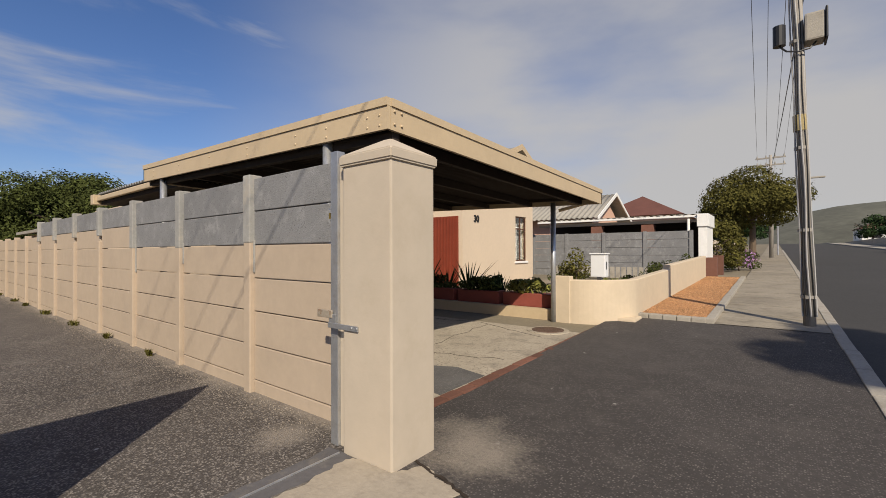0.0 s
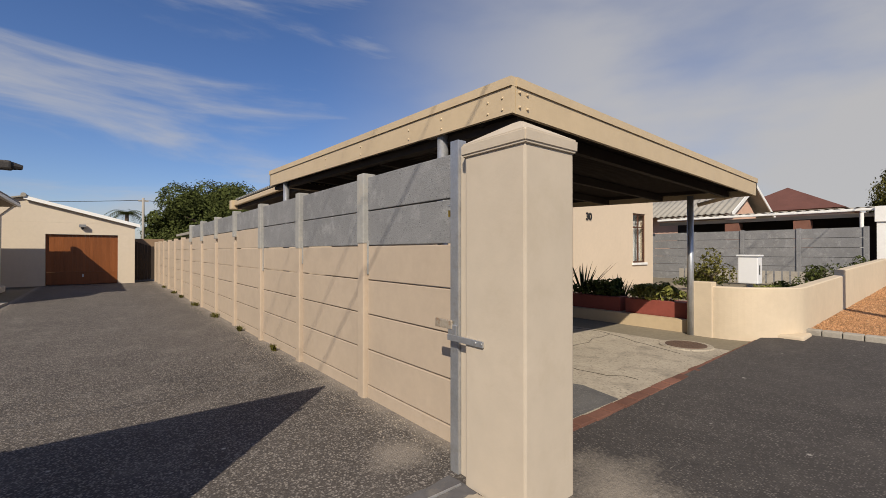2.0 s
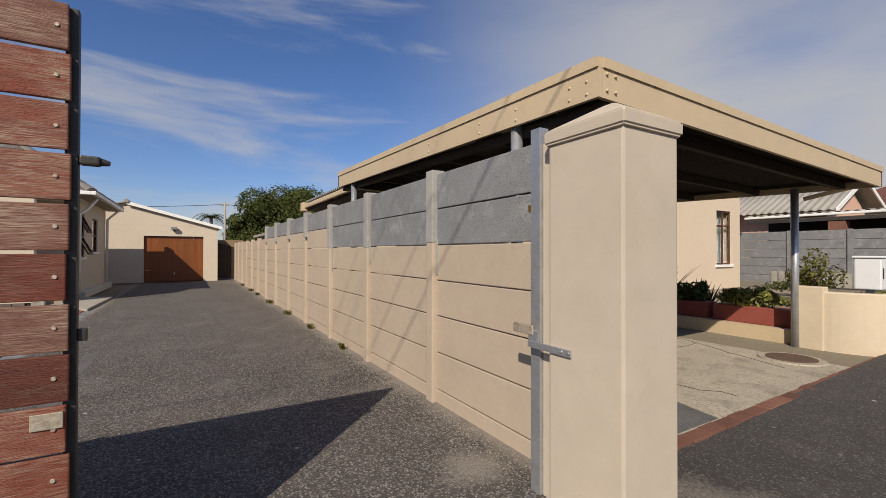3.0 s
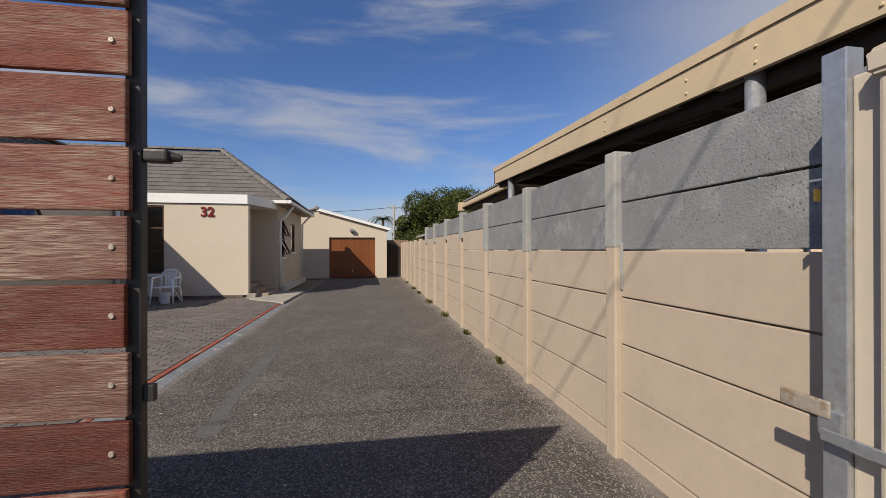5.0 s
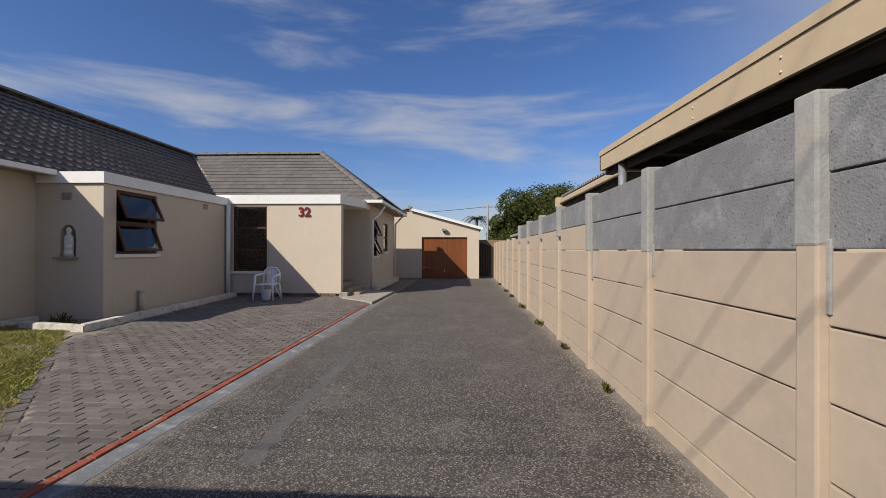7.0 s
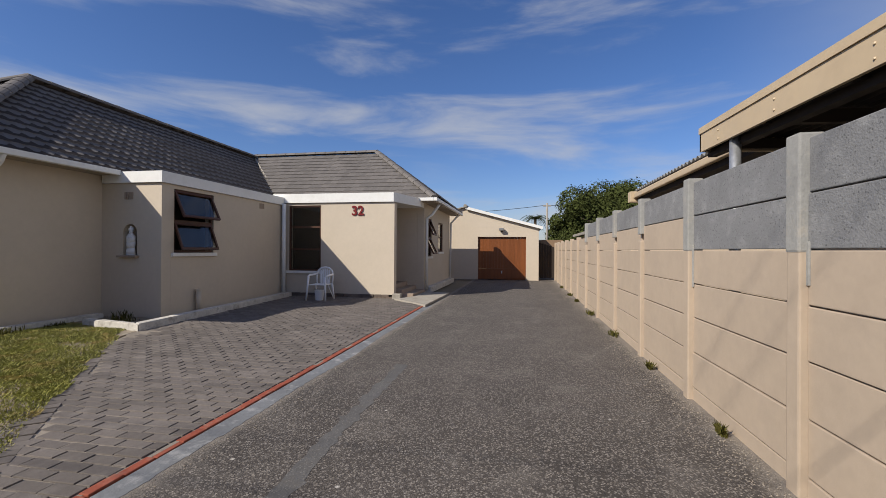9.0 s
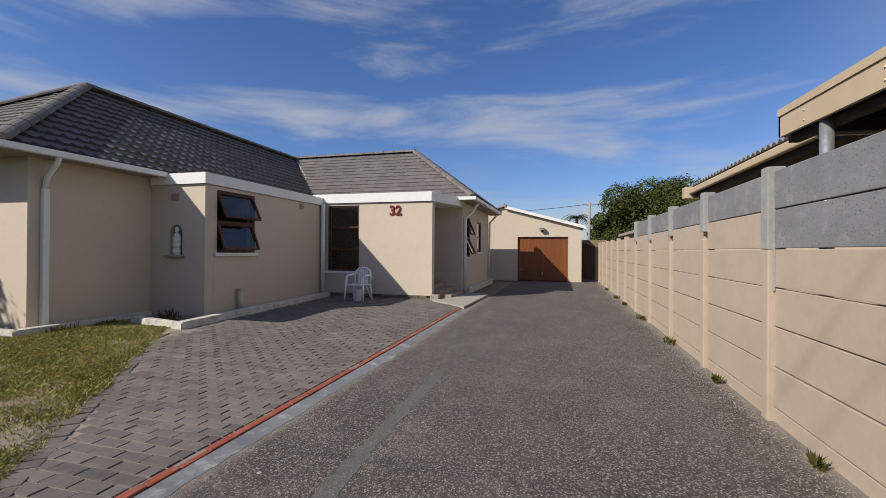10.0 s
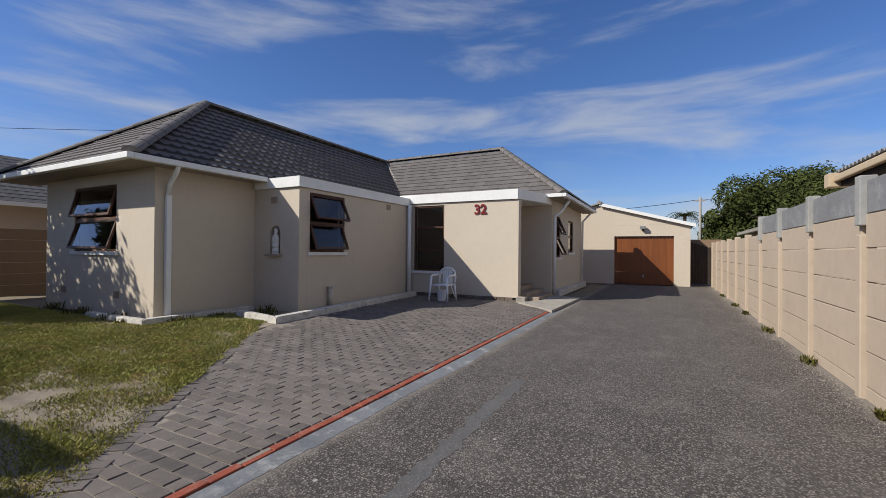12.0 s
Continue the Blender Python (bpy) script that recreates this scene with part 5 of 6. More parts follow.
def grass(name, count, seed, label, inside, x0, x1, y0, y1, h0, h1):
    rnd = random.Random(seed)
    vs, fs = [], []
    for _ in range(count):
        x, y = rnd.uniform(x0, x1), rnd.uniform(y0, y1)
        dens = 0.78 + 0.75 * noise.noise((x * 0.9, y * 0.9, 7)) + 0.4 * noise.noise((x * 3.1, y * 3.1, 2))
        bare = min(1.0, max(0.0, (x + 6.4) / 1.2)) * min(1.0, max(0.0, (y + 5.6) / 1.3))
        dens -= bare * (0.25 + 0.5 * noise.noise((x * 2.2, y * 2.2, 9)))
        if not inside(x, y) or rnd.random() > dens:
            continue
        a = rnd.uniform(0, 6.28)
        h = rnd.uniform(h0, h1) * (0.6 + 0.7 * max(0, dens))
        lean = Vector((math.cos(a), math.sin(a), 0)) * h * rnd.uniform(0.2, 1.0)
        w = Vector((-math.sin(a), math.cos(a), 0)) * 0.0034
        p = Vector((x, y, 0.008))
        k = len(vs)
        vs += [p - w, p + w, p + lean * 0.45 + Vector((0, 0, h * 0.6)) + w * 0.7, p + lean + Vector((0, 0, h * 0.8))]
        fs += [(k, k + 1, k + 2), (k, k + 2, k + 3)]
    me = bpy.data.meshes.new(name)
    me.from_pydata([tuple(v) for v in vs], [], fs)
    me.materials.append(M_GRASS)
    return tagged(new(name, me), label, "grass", kind="stuff")


grass("lawn_grass", 700000, 5, "patchy green and straw-coloured lawn grass", lawn_in, -9.0, -2.8, -13.0, -2.0, 0.016, 0.05)


def tuft(x, y, z, r, count, h, seed, name="weed", label="small green weed growing at the foot of the wall", material=None):
    t = thing(name, (x, y, z), label, "weed")
    rnd = random.Random(seed)
    vs, fs = [], []
    for _ in range(count):
        a, q = rnd.uniform(0, 6.28), rnd.uniform(0, r)
        p = Vector((x + math.cos(a) * q * 1.6, y + math.sin(a) * q * 0.5, z))
        b = rnd.uniform(0, 6.28)
        lean = Vector((math.cos(b), math.sin(b), 0)) * h * rnd.uniform(0.1, 0.7)
        w = Vector((-math.sin(b), math.cos(b), 0)) * 0.009
        hh = h * rnd.uniform(0.4, 1.1)
        k = len(vs)
        vs += [p - w, p + w, p + lean * 0.5 + Vector((0, 0, hh * 0.7)) + w, p + lean + Vector((0, 0, hh))]
        fs += [(k, k + 1, k + 2), (k, k + 2, k + 3)]
    leaves("foliage", (vs, fs), material or M_STREET, t)
    return t


for i, (x, r) in enumerate(((-10.0, 0.14), (-12.3, 0.16), (-8.0, 0.05), (-14.6, 0.1), (-16.2, 0.14), (-6.2, 0.04), (-18.9, 0.12))):
    tuft(x, 2.31, 0, r, 70, 0.09, 100 + i)
for i, (x, y, h) in enumerate(((-9.35, -6.4, 0.25), (-9.2, -6.1, 0.12), (-7.45, -8.2, 0.18), (-7.4, -9.4, 0.22), (-7.45, -10.6, 0.25), (-8.6, -6.85, 0.12), (-7.9, -6.9, 0.16), (-7.42, -7.6, 0.14))):
    tuft(x, y, 0.02, 0.16, 55, h * 0.75, 140 + i, "weed", "unkempt weed tuft against the house wall")

# ---- white garden chair and tub ----
ch = thing("garden_chair", (-13.2, -4.38, 0.02), "white moulded plastic garden armchair with arched back", "chair")
HX, HY = -13.2, -4.38
cz = 0.02
part("seat", box(HX - 0.22, HX + 0.23, HY - 0.22, HY + 0.22, cz + 0.4, cz + 0.425, bevel=0.012), M_PLASTIC, ch)
for sx, sy in ((1, 1), (1, -1), (-1, 1), (-1, -1)):
    x, y = HX + sx * 0.21, HY + sy * 0.23
    part("leg", tube((x + sx * 0.05, y + sy * 0.04, cz), (x, y, cz + (0.62 if sx > 0 else 0.42)), 0.022, 0.03, 8), M_PLASTIC, ch, smooth=True)
for s in (1, -1):
    part("armrest", pipe([(HX + 0.22, HY + s * 0.24, cz + 0.62), (HX + 0.1, HY + s * 0.27, cz + 0.655), (HX - 0.12, HY + s * 0.27, cz + 0.66), (HX - 0.25, HY + s * 0.22, cz + 0.68)], 0.026, 8), M_PLASTIC, ch, smooth=True)
arch = [(HX - 0.24 - 0.1 * z, HY + y, cz + 0.42 + z) for y, z in [(-0.22, 0.0), (-0.235, 0.22), (-0.2, 0.34), (-0.12, 0.41), (0, 0.435), (0.12, 0.41), (0.2, 0.34), (0.235, 0.22), (0.22, 0.0)]]
part("back_frame", pipe(arch, 0.026, 8), M_PLASTIC, ch, smooth=True)
for i in range(5):
    y = (i - 2) * 0.06
    part("back_slat", box(HX - 0.285, HX - 0.265, HY + y - 0.022, HY + y + 0.022, cz + 0.42, cz + 0.82 - abs(i - 2) * 0.02, bevel=0.006), M_PLASTIC, ch)
tub = thing("white_tub", (HX + 0.02, HY - 0.02, 0.02), "small white plastic tub under the chair", "tub")
bm = tube((HX + 0.02, HY - 0.02, 0.02), (HX + 0.02, HY - 0.02, 0.27), 0.1, 0.125, 18)
part("bucket", bm, M_CURTAIN, tub, smooth=False)
part("lid", tube((HX + 0.02, HY - 0.02, 0.271), (HX + 0.02, HY - 0.02, 0.295), 0.132, seg=18), M_PLASTIC, tub)
hose = thing("drain_hose", (-13.6, -4.3, 0.02), "thin pale hose from the window to the paving", "hose")
part("hose", pipe([(-13.98, -4.55, 0.55), (-13.85, -4.45, 0.3), (-13.6, -4.2, 0.05)], 0.012), M_TRIM, hose)

# ---- neighbouring plot 30 ----
nb = thing("neighbour_house", (-10, 13, 0), "cream plastered neighbouring house numbered 30", "house")
NX0 = -7.4
part("wall", wall_x(NX0, 0.22, 10.9, 15.65, 0, 3.7, [(14.25, 15.1, 0.95, 2.6)]), M_NPLASTER, nb)
part("wall", box(-16, NX0 - 0.222, 10.9, 11.1, 0, 3.7), M_NPLASTER, nb)
part("wall", box(-16, NX0 - 0.222, 15.45, 15.65, 0, 3.7), M_NPLASTER, nb)
part("wall", box(-16, -9.2, 4.0, 10.88, 0, 2.55), M_NPLASTER, nb)
bm = bmesh.new()
gv = [bm.verts.new((NX0, y, z)) for y, z in ((10.9, 3.702), (15.65, 3.702), (14.0, 4.75), (13.6, 4.75))]
bm.faces.new(gv)
part("gable", bm, M_NPLASTER, nb)
part("roof_sheet", slab3([(NX0 + 0.5, 10.3, 3.55), (NX0 + 0.5, 13.8, 5.0), (-16, 13.8, 5.0), (-16, 10.3, 3.55)], 0.12), M_SHEET, nb)
part("roof_sheet", slab3([(NX0 + 0.5, 13.82, 5.0), (NX0 + 0.5, 16.4, 3.75), (-16, 16.4, 3.75), (-16, 13.82, 5.0)], 0.12), M_SHEET, nb)
for a, b in (((10.25, 3.5), (13.8, 5.02)), ((16.45, 3.7), (13.8, 5.02))):
    part("barge_board", slab3([(NX0 + 0.53, a[0], a[1] + 0.05), (NX0 + 0.53, b[0], b[1] + 0.05), (NX0 + 0.5, b[0], b[1] + 0.05), (NX0 + 0.5, a[0], a[1] + 0.05)], 0.2), M_FASCIA, nb)
window("window", "x", NX0, 14.25, 15.1, 0.95, 2.6, 2, (0, 0.72, 1), nb, curtain=True, label="brown steel window with pale curtains")
dr = new("door")
dr.parent = nb
dr.location = Vector((-7.95, 10.85, 0.25)) - base_of(nb)
tagged(dr, "red slatted security door")
part("door_leaf", box(-8.6, -7.55, 10.86, 10.896, 0.25, 2.4), M_REDDOOR, dr)
for i in range(9):
    x = -8.55 + i * 0.12
    part("bar", box(x, x + 0.035, 10.83, 10.858, 0.27, 2.38), M_REDDOOR, dr)
text("30", 0.3, (NX0 + 0.012, 11.65, 2.25), (90, 0, 90), M_BLACK, "house_number", nb, "dark house number 30")
corrugated("side_roof", (-7.55, 3.42, 2.77), (-5.7, 0, 0.0), (0, 4.5, 0.9), 1, 0.026, M_CONC, nb, 36, "grey corrugated side roof")
part("side_gutter", box(-13.1, -7.75, 3.36, 3.45, 2.58, 2.69, bevel=0.02), M_FASCIA, nb, "beige gutter")
part("side_eave", box(-13.1, -7.75, 3.46, 4.0, 2.5, 2.74), M_DARK_AND_SHADE, nb)
part("gutter_box", box(-13.35, -13.1, 3.3, 3.6, 2.5, 2.74, bevel=0.01), M_FASCIA, nb)
part("pelmet", box(-7.9, -7.72, 3.45, 4.0, 2.45, 2.7), M_DARK_AND_SHADE, nb)
shed = thing("back_shed", (-19, 4, 0), "low outbuilding with pale sheet roof behind the wall", "shed")
part("wall", box(-21.5, -16.6, 3.3, 6, 0, 1.95), M_PILLAR, shed)
part("roof_sheet", slab3([(-16.4, 3.0, 2.05), (-16.4, 6.2, 2.4), (-21.6, 6.2, 2.4), (-21.6, 3.0, 2.05)], 0.09), M_SHEET, shed)

# curved garden wall
gw = thing("garden_wall", (-2.2, 10, 0), "low curved beige garden wall stepping up", "wall", kind="structure")


def ribbon(pts, thick, top, parent, material):
    bm = bmesh.new()
    rows = []
    for i, (x, y) in enumerate(pts):
        a, b = pts[max(i - 1, 0)], pts[min(i + 1, len(pts) - 1)]
        d = Vector((b[0] - a[0], b[1] - a[1], 0)).normalized()
        n = Vector((d.y, -d.x, 0)) * thick / 2
        c = Vector((x, y, 0))
        rows.append([bm.verts.new(c + n * s + Vector((0, 0, z))) for s, z in ((1, ground(y) - 0.1), (1, top(y) - 0.015), (0.8, top(y)), (-0.8, top(y)), (-1, top(y) - 0.015), (-1, ground(y) - 0.1))])
    for a, b in zip(rows, rows[1:]):
        for k in range(5):
            bm.faces.new((a[k], a[k + 1], b[k + 1], b[k]))
    bm.faces.new(rows[0][::-1]), bm.faces.new(rows[-1])
    bmesh.ops.recalc_face_normals(bm, faces=bm.faces)
    part("wall_run", bm, material, parent)


curve = [(-2.98, 7.75)] + [(-2.8 + 0.84 * math.sin(t), 8.6 - 0.84 * math.cos(t)) for t in [k * math.pi / 36 for k in range(1, 18)]] + [(-1.96, 8.7), (-1.96, 10.5), (-1.95, 11.55)]
ribbon(curve, 0.16, lambda y: 0.8 + max(0, y - 8.5) * 0.024, gw, M_GWALL)
ribbon([(-1.95, 11.56), (-1.94, 14), (-1.93, 17.9)], 0.17, lambda y: 0.97 + (y - 11.5) * 0.024, gw, M_GWALL)
part("end_pier", box(-3.12, -2.8, 7.66, 7.84, 0, 0.86, bevel=0.012), M_GWALL, gw)
part("footing", box(-2.35, -1.8, 8.02, 8.5, 0, 0.15, bevel=0.03), M_GWALL, gw)
# meter box
mb = thing("meter_box", (-2.62, 8.75, 0.1), "white plastic meter box on a short post", "meter box")
part("cabinet", box(-2.78, -2.5, 8.7, 8.92, 0.8, 1.24, bevel=0.015), M_PLASTIC, mb)
part("cap", box(-2.8, -2.48, 8.68, 8.94, 1.241, 1.27, bevel=0.01), M_PLASTIC, mb)
part("stand", box(-2.68, -2.6, 8.78, 8.84, 0.0, 0.8), M_STEEL, mb)
part("tag", box(-2.499, -2.495, 8.76, 8.8, 0.95, 1.1), M_BLACK, mb)
# raised planting bed, planters
tagged(part("garden_soil", prism([(-3.0, 7.9), (-2.1, 8.9), (-2.05, 18), (-7.38, 18), (-7.38, 10.88), (-8.9, 10.88), (-8.9, 7.9)], -0.05, 0.22), M_SOIL), "raised garden soil behind the wall", "ground", kind="structure")
tagged(part("garden_step", prism([(-3.14, 7.76), (-3.14, 7.896), (-8.9, 7.896), (-8.9, 7.76)], -0.05, 0.23), M_FASCIA), "low beige kerb round the raised garden", "kerb", kind="structure")
for x0, y0 in ((-3.8, 8.12), (-4.95, 8.12), (-6.1, 8.14), (-7.25, 8.12)):
    pb = thing("planter_box", (x0, y0, 0.22), "terracotta red planter trough full of plants", "planter", "planters")
    part("trough", box(x0 - 0.52, x0 + 0.52, y0 - 0.16, y0 + 0.16, 0.22, 0.48, bevel=0.012), M_TERRA, pb)
    leaves("foliage", clump((x0, y0, 0.56), (0.55, 0.24, 0.2), 900, 0.045, int(x0 * -10), -0.5), M_LEAFY if x0 > -4 else M_LEAF, pb)


def aloe(x, y, z, h, count, seed):
    """A rosette of stiff pointed leaves, each bent outwards and folded along its rib."""
    t = thing("aloe", (x, y, z), "dark spiky aloe in the neighbour's planting", "plant")
    rnd = random.Random(seed)
    vs, fs = [], []
    for i in range(count):
        a = i * 2.4
        out = Vector((math.cos(a), math.sin(a), 0))
        side = Vector((-math.sin(a), math.cos(a), 0))
        lean, ln = rnd.uniform(0.15, 0.75), h * rnd.uniform(0.7, 1.1)
        k = len(vs)
        for s_ in (0.0, 0.35, 0.7):
            c = Vector((x, y, z)) + out * ln * lean * s_ * (0.6 + 0.6 * s_) + Vector((0, 0, ln * s_))
            w = side * 0.035 * (1 - s_ * 0.75)
            vs += [c - w, c - out * 0.012, c + w]
        vs.append(Vector((x, y, z)) + out * ln * lean * 1.15 + Vector((0, 0, ln)))
        for q in (0, 3):
            fs += [(k + q, k + q + 1, k + q + 4, k + q + 3), (k + q + 1, k + q + 2, k + q + 5, k + q + 4)]
        fs += [(k + 6, k + 7, k + 9), (k + 7, k + 8, k + 9)]
    leaves("leaf_rosette", (vs, fs), M_LEAFD, t)


for i, (x, y, h, n) in enumerate(((-5.6, 8.6, 0.85, 16), (-6.3, 8.7, 0.75, 18), (-4.7, 8.55, 0.55, 14), (-6.9, 8.6, 0.95, 16), (-5.1, 9.0, 0.6, 14))):
    aloe(x, y, 0.22, h, n, 350 + i)
for i, (x, y, h, rx, mt) in enumerate(((-4.3, 12.0, 1.2, 0.5, M_STREET), (-5.2, 8.9, 0.62, 0.34, M_LEAF), (-7.2, 8.8, 0.75, 0.4, M_LEAFD), (-3.0, 15.5, 0.9, 0.5, M_LEAF), (-2.9, 10.6, 0.5, 0.5, M_LEAFY), (-2.7, 12.6, 0.45, 0.6, M_LEAF), (-2.5, 17.2, 1.0, 0.4, M_LEAF), (-3.4, 9.2, 0.45, 0.4, M_LEAFY), (-4.2, 8.9, 0.5, 0.5, M_LEAFY), (-5.2, 13.6, 0.6, 0.6, M_LEAF))):
    tree("shrub", x, y, 0.22, h, (rx, rx, h * 0.48), "green garden shrub in the neighbour's raised bed", mt, 900, 0.045, 300 + i, 0.02, -0.8)
# gravel strip with edging
tagged(part("gravel_bed", slab3([(-0.85, 8.75, ground(8.75) + 0.05), (-0.85, 18.2, ground(18.2) + 0.05), (-1.86, 18.2, ground(18.2) + 0.05), (-1.9, 8.75, ground(8.75) + 0.05)], 0.1), M_GRAVEL), "bed of orange gravel beside the pavement", "gravel", kind="structure")
rnd = random.Random(55)
vs, fs = [], []
for _ in range(9000):
    y = 8.72 + 9.4 * rnd.random() ** 1.4
    c = Vector((rnd.uniform(-1.87, -0.86), y, ground(y) + 0.05))
    s = rnd.uniform(0.012, 0.026)
    k = len(vs)
    for dx, dy, dz in ((1, 0, 0), (0, 1, 0.1), (-1, 0.1, 0), (0, -1, 0), (0.1, 0, 0.8)):
        vs.append(tuple(c + Vector((dx * rnd.uniform(0.6, 1), dy * rnd.uniform(0.6, 1), dz)) * s))
    fs += [(k, k + 1, k + 4), (k + 1, k + 2, k + 4), (k + 2, k + 3, k + 4), (k + 3, k, k + 4)]
me = bpy.data.meshes.new("gravel_stones")
me.from_pydata(vs, [], fs)
me.materials.append(M_GRAVEL)
tagged(new("gravel_stones", me), "loose orange gravel stones", "gravel", kind="stuff")
kerb_run("gravel_edging", -0.85, -0.72, 8.6, 18.4, 0.5, 0.075, M_CONC2, "pale cement edging round the gravel")
ge = thing("gravel_edging", (-1.4, 8.65, 0.1), "pale cement edging round the gravel", "kerb", kind="structure")
for i in range(5):
    x = -1.93 + i * 0.22
    part("kerbstone", box(x, x + 0.21, 8.58, 8.73, 0.0, 0.185, bevel=0.015), M_CONC2, ge)
# grey fence at the far side of that garden
gf = thing("panel_fence", (-5, 18, 0.3), "bare grey precast panel fence", "fence")
for i in range(5):
    x1 = -2.3 - i * 1.55
    part("post", box(x1 - 0.06, x1 + 0.06, 17.94, 18.06, 0.2, 2.06, bevel=0.01), M_CONC, gf)
    for r in range(6):
        part("panel", box(x1 - 1.49, x1 - 0.06, 17.98, 18.03, 0.25 + r * 0.3, 0.54 + r * 0.3, bevel=0.006), M_CONC, gf)
gl = thing("low_fence", (-5, 16.8, 0.3), "low grey paling edge in the garden", "fence")
for i in range(24):
    part("pale", box(-2.4 - i * 0.2, -2.25 - i * 0.2, 16.8, 16.83, 0.3, 0.72, bevel=0.005), M_CONC2, gl)

# ---- plot 28 ----
n28 = thing("far_house", (-6, 23, 0.4), "pinkish house with grey sheet roof and white lean-to", "house")
part("wall", box(-15, -7.4, 22.6, 27, 0.3, 3.1), M_PINK, n28)
corrugated("roof_sheet", (-15.3, 21.9, 3.0), (8.4, 0, 0), (0, 3.2, 1.5), 1, 0.03, M_SHEET, n28, 30, "weathered grey corrugated roof")
part("roof_back", slab3([(-15.3, 25.1, 4.5), (-6.9, 25.1, 4.5), (-6.9, 28.5, 3.0), (-15.3, 28.5, 3.0)], 0.08), M_SHEET, n28)
bm = bmesh.new()
bm.faces.new([bm.verts.new(p) for p in ((-7.4, 22.6, 3.1), (-7.4, 27, 3.1), (-7.4, 25.1, 4.3))])
part("gable", bm, M_PINK, n28)
part("barge_board", slab3([(-6.85, 21.9, 3.05), (-6.85, 25.1, 4.58), (-6.9, 25.1, 4.58), (-6.9, 21.9, 3.05)], 0.18), M_TRIM, n28)
part("barge_board", slab3([(-6.85, 28.5, 3.05), (-6.85, 25.1, 4.58), (-6.9, 25.1, 4.58), (-6.9, 28.5, 3.05)], 0.18), M_TRIM, n28)
corrugated("lean_to_roof", (-8.5, 18.5, 2.66), (6.6, 0, 0), (0, 4.0, 0.25), 1, 0.025, M_SHEET, n28, 28, "corrugated lean-to roof")
part("lean_to_gutter", box(-8.5, -2.0, 18.4, 18.48, 2.55, 2.63, bevel=0.02), M_TRIM, n28, "white gutter")
part("lean_to_beam", box(-8.5, -2.0, 18.6, 18.7, 2.38, 2.5), M_SHADECREAM, n28)
# added dark sheet in place of the shade below the lean-to roof
part("lean_to_back", box(-8.6, -2.2, 20.6, 20.7, 0.3, 2.6), M_DARK_AND_SHADE, n28, "dark sheet standing in for shade under the lean-to")
for x in (-5.9, -3.9):
    part("brick_pier", box(x - 0.22, x + 0.22, 18.6, 19.0, 0.3, 2.35), M_BRICK, n28, "red brick pier")
part("end_wall", box(-2.12, -1.85, 18.35, 20.2, 0.3, 2.2), M_TRIM, n28, "white painted end wall")
part("parapet_box", box(-2.16, -1.8, 18.3, 20.3, 2.2, 2.66, bevel=0.01), M_TRIM, n28)
part("downpipe", tube((-2.45, 18.45, 0.3), (-2.45, 18.45, 2.5), 0.05, seg=10), M_TRIM, n28)
for y in (18.3, 20.6):
    bp = thing("brick_pier", (-1.75, y, ground(y)), "short red brick gate pier", "pier")
    part("pier", box(-1.95, -1.55, y, y + 0.4, 0.2, 0.72 + ground(y), bevel=0.01), M_BRICK, bp)
rr = thing("red_roof_house", (-9, 40, 0.8), "house with dark red hipped tile roof", "house")
part("wall", box(-12.2, -5.8, 38, 46, 0.5, 4.2), M_PINK, rr)
bm = bmesh.new()
e = [bm.verts.new(p) for p in ((-12.6, 37.5, 4.2), (-5.4, 37.5, 4.2), (-5.4, 46.5, 4.2), (-12.6, 46.5, 4.2))]
t = [bm.verts.new(p) for p in ((-9.0, 40.5, 6.1), (-9.0, 43, 6.1))]
bm.faces.new((e[0], e[1], t[0])), bm.faces.new((e[1], e[2], t[1], t[0])), bm.faces.new((e[2], e[3], t[1])), bm.faces.new((e[3], e[0], t[0], t[1])), bm.faces.new(e[::-1])
part("roof", bm, M_REDROOF, rr)

# ---- street furniture ----
def utility_pole(x, y, h, name, label, lean=0.0, arms=True, r=0.13):
    g = ground(y)
    p = thing(name, (x, y, g), label, "utility pole")
    part("shaft", tube((x, y, g - 0.1), (x + lean, y, g + h), r, r * 0.72, 14), M_TIMBER, p, smooth=True)
    if arms:
        for z in (h - 0.25, h - 0.75):
            part("crossarm", box(x - 0.85, x + 0.85, y - 0.05, y + 0.05, g + z, g + z + 0.1), M_TIMBER, p)
            for k in range(4):
                xx = x - 0.75 + k * 0.5
                part("insulator", tube((xx, y, g + z + 0.1), (xx, y, g + z + 0.24), 0.045, 0.03, 8), M_CONC2, p)
    return p


up1 = utility_pole(0.5, 9.15, 8.0, "utility_pole", "tall weathered grey timber pole with cables and boxes", -0.19, False, 0.082)
rnd = random.Random(77)
for k in range(5):
    a = -0.4 - k * 0.55
    pts = []
    for i in range(16):
        z = 0.15 + i * 0.45
        rr_ = 0.094 - 0.0014 * i
        pts.append((0.5 - 0.03 * z + math.cos(a + 0.12 * math.sin(i * 1.3 + k)) * rr_, 9.15 + math.sin(a + 0.12 * math.sin(i * 1.3 + k)) * rr_, z + ground(9.15)))
    part("cable", pipe(pts, 0.009 if k % 2 else 0.013, 6), M_CABLE if k % 2 == 0 else M_BLACK, up1, "service cable clipped to the pole")
for z in (0.55, 1.6, 2.9, 3.4, 4.6):
    part("clamp_band", tube((0.5 - 0.03 * z, 9.15, z), (0.5 - 0.03 * z, 9.15, z + 0.05), 0.1 - 0.0033 * z, seg=16), M_TIMBER, up1)
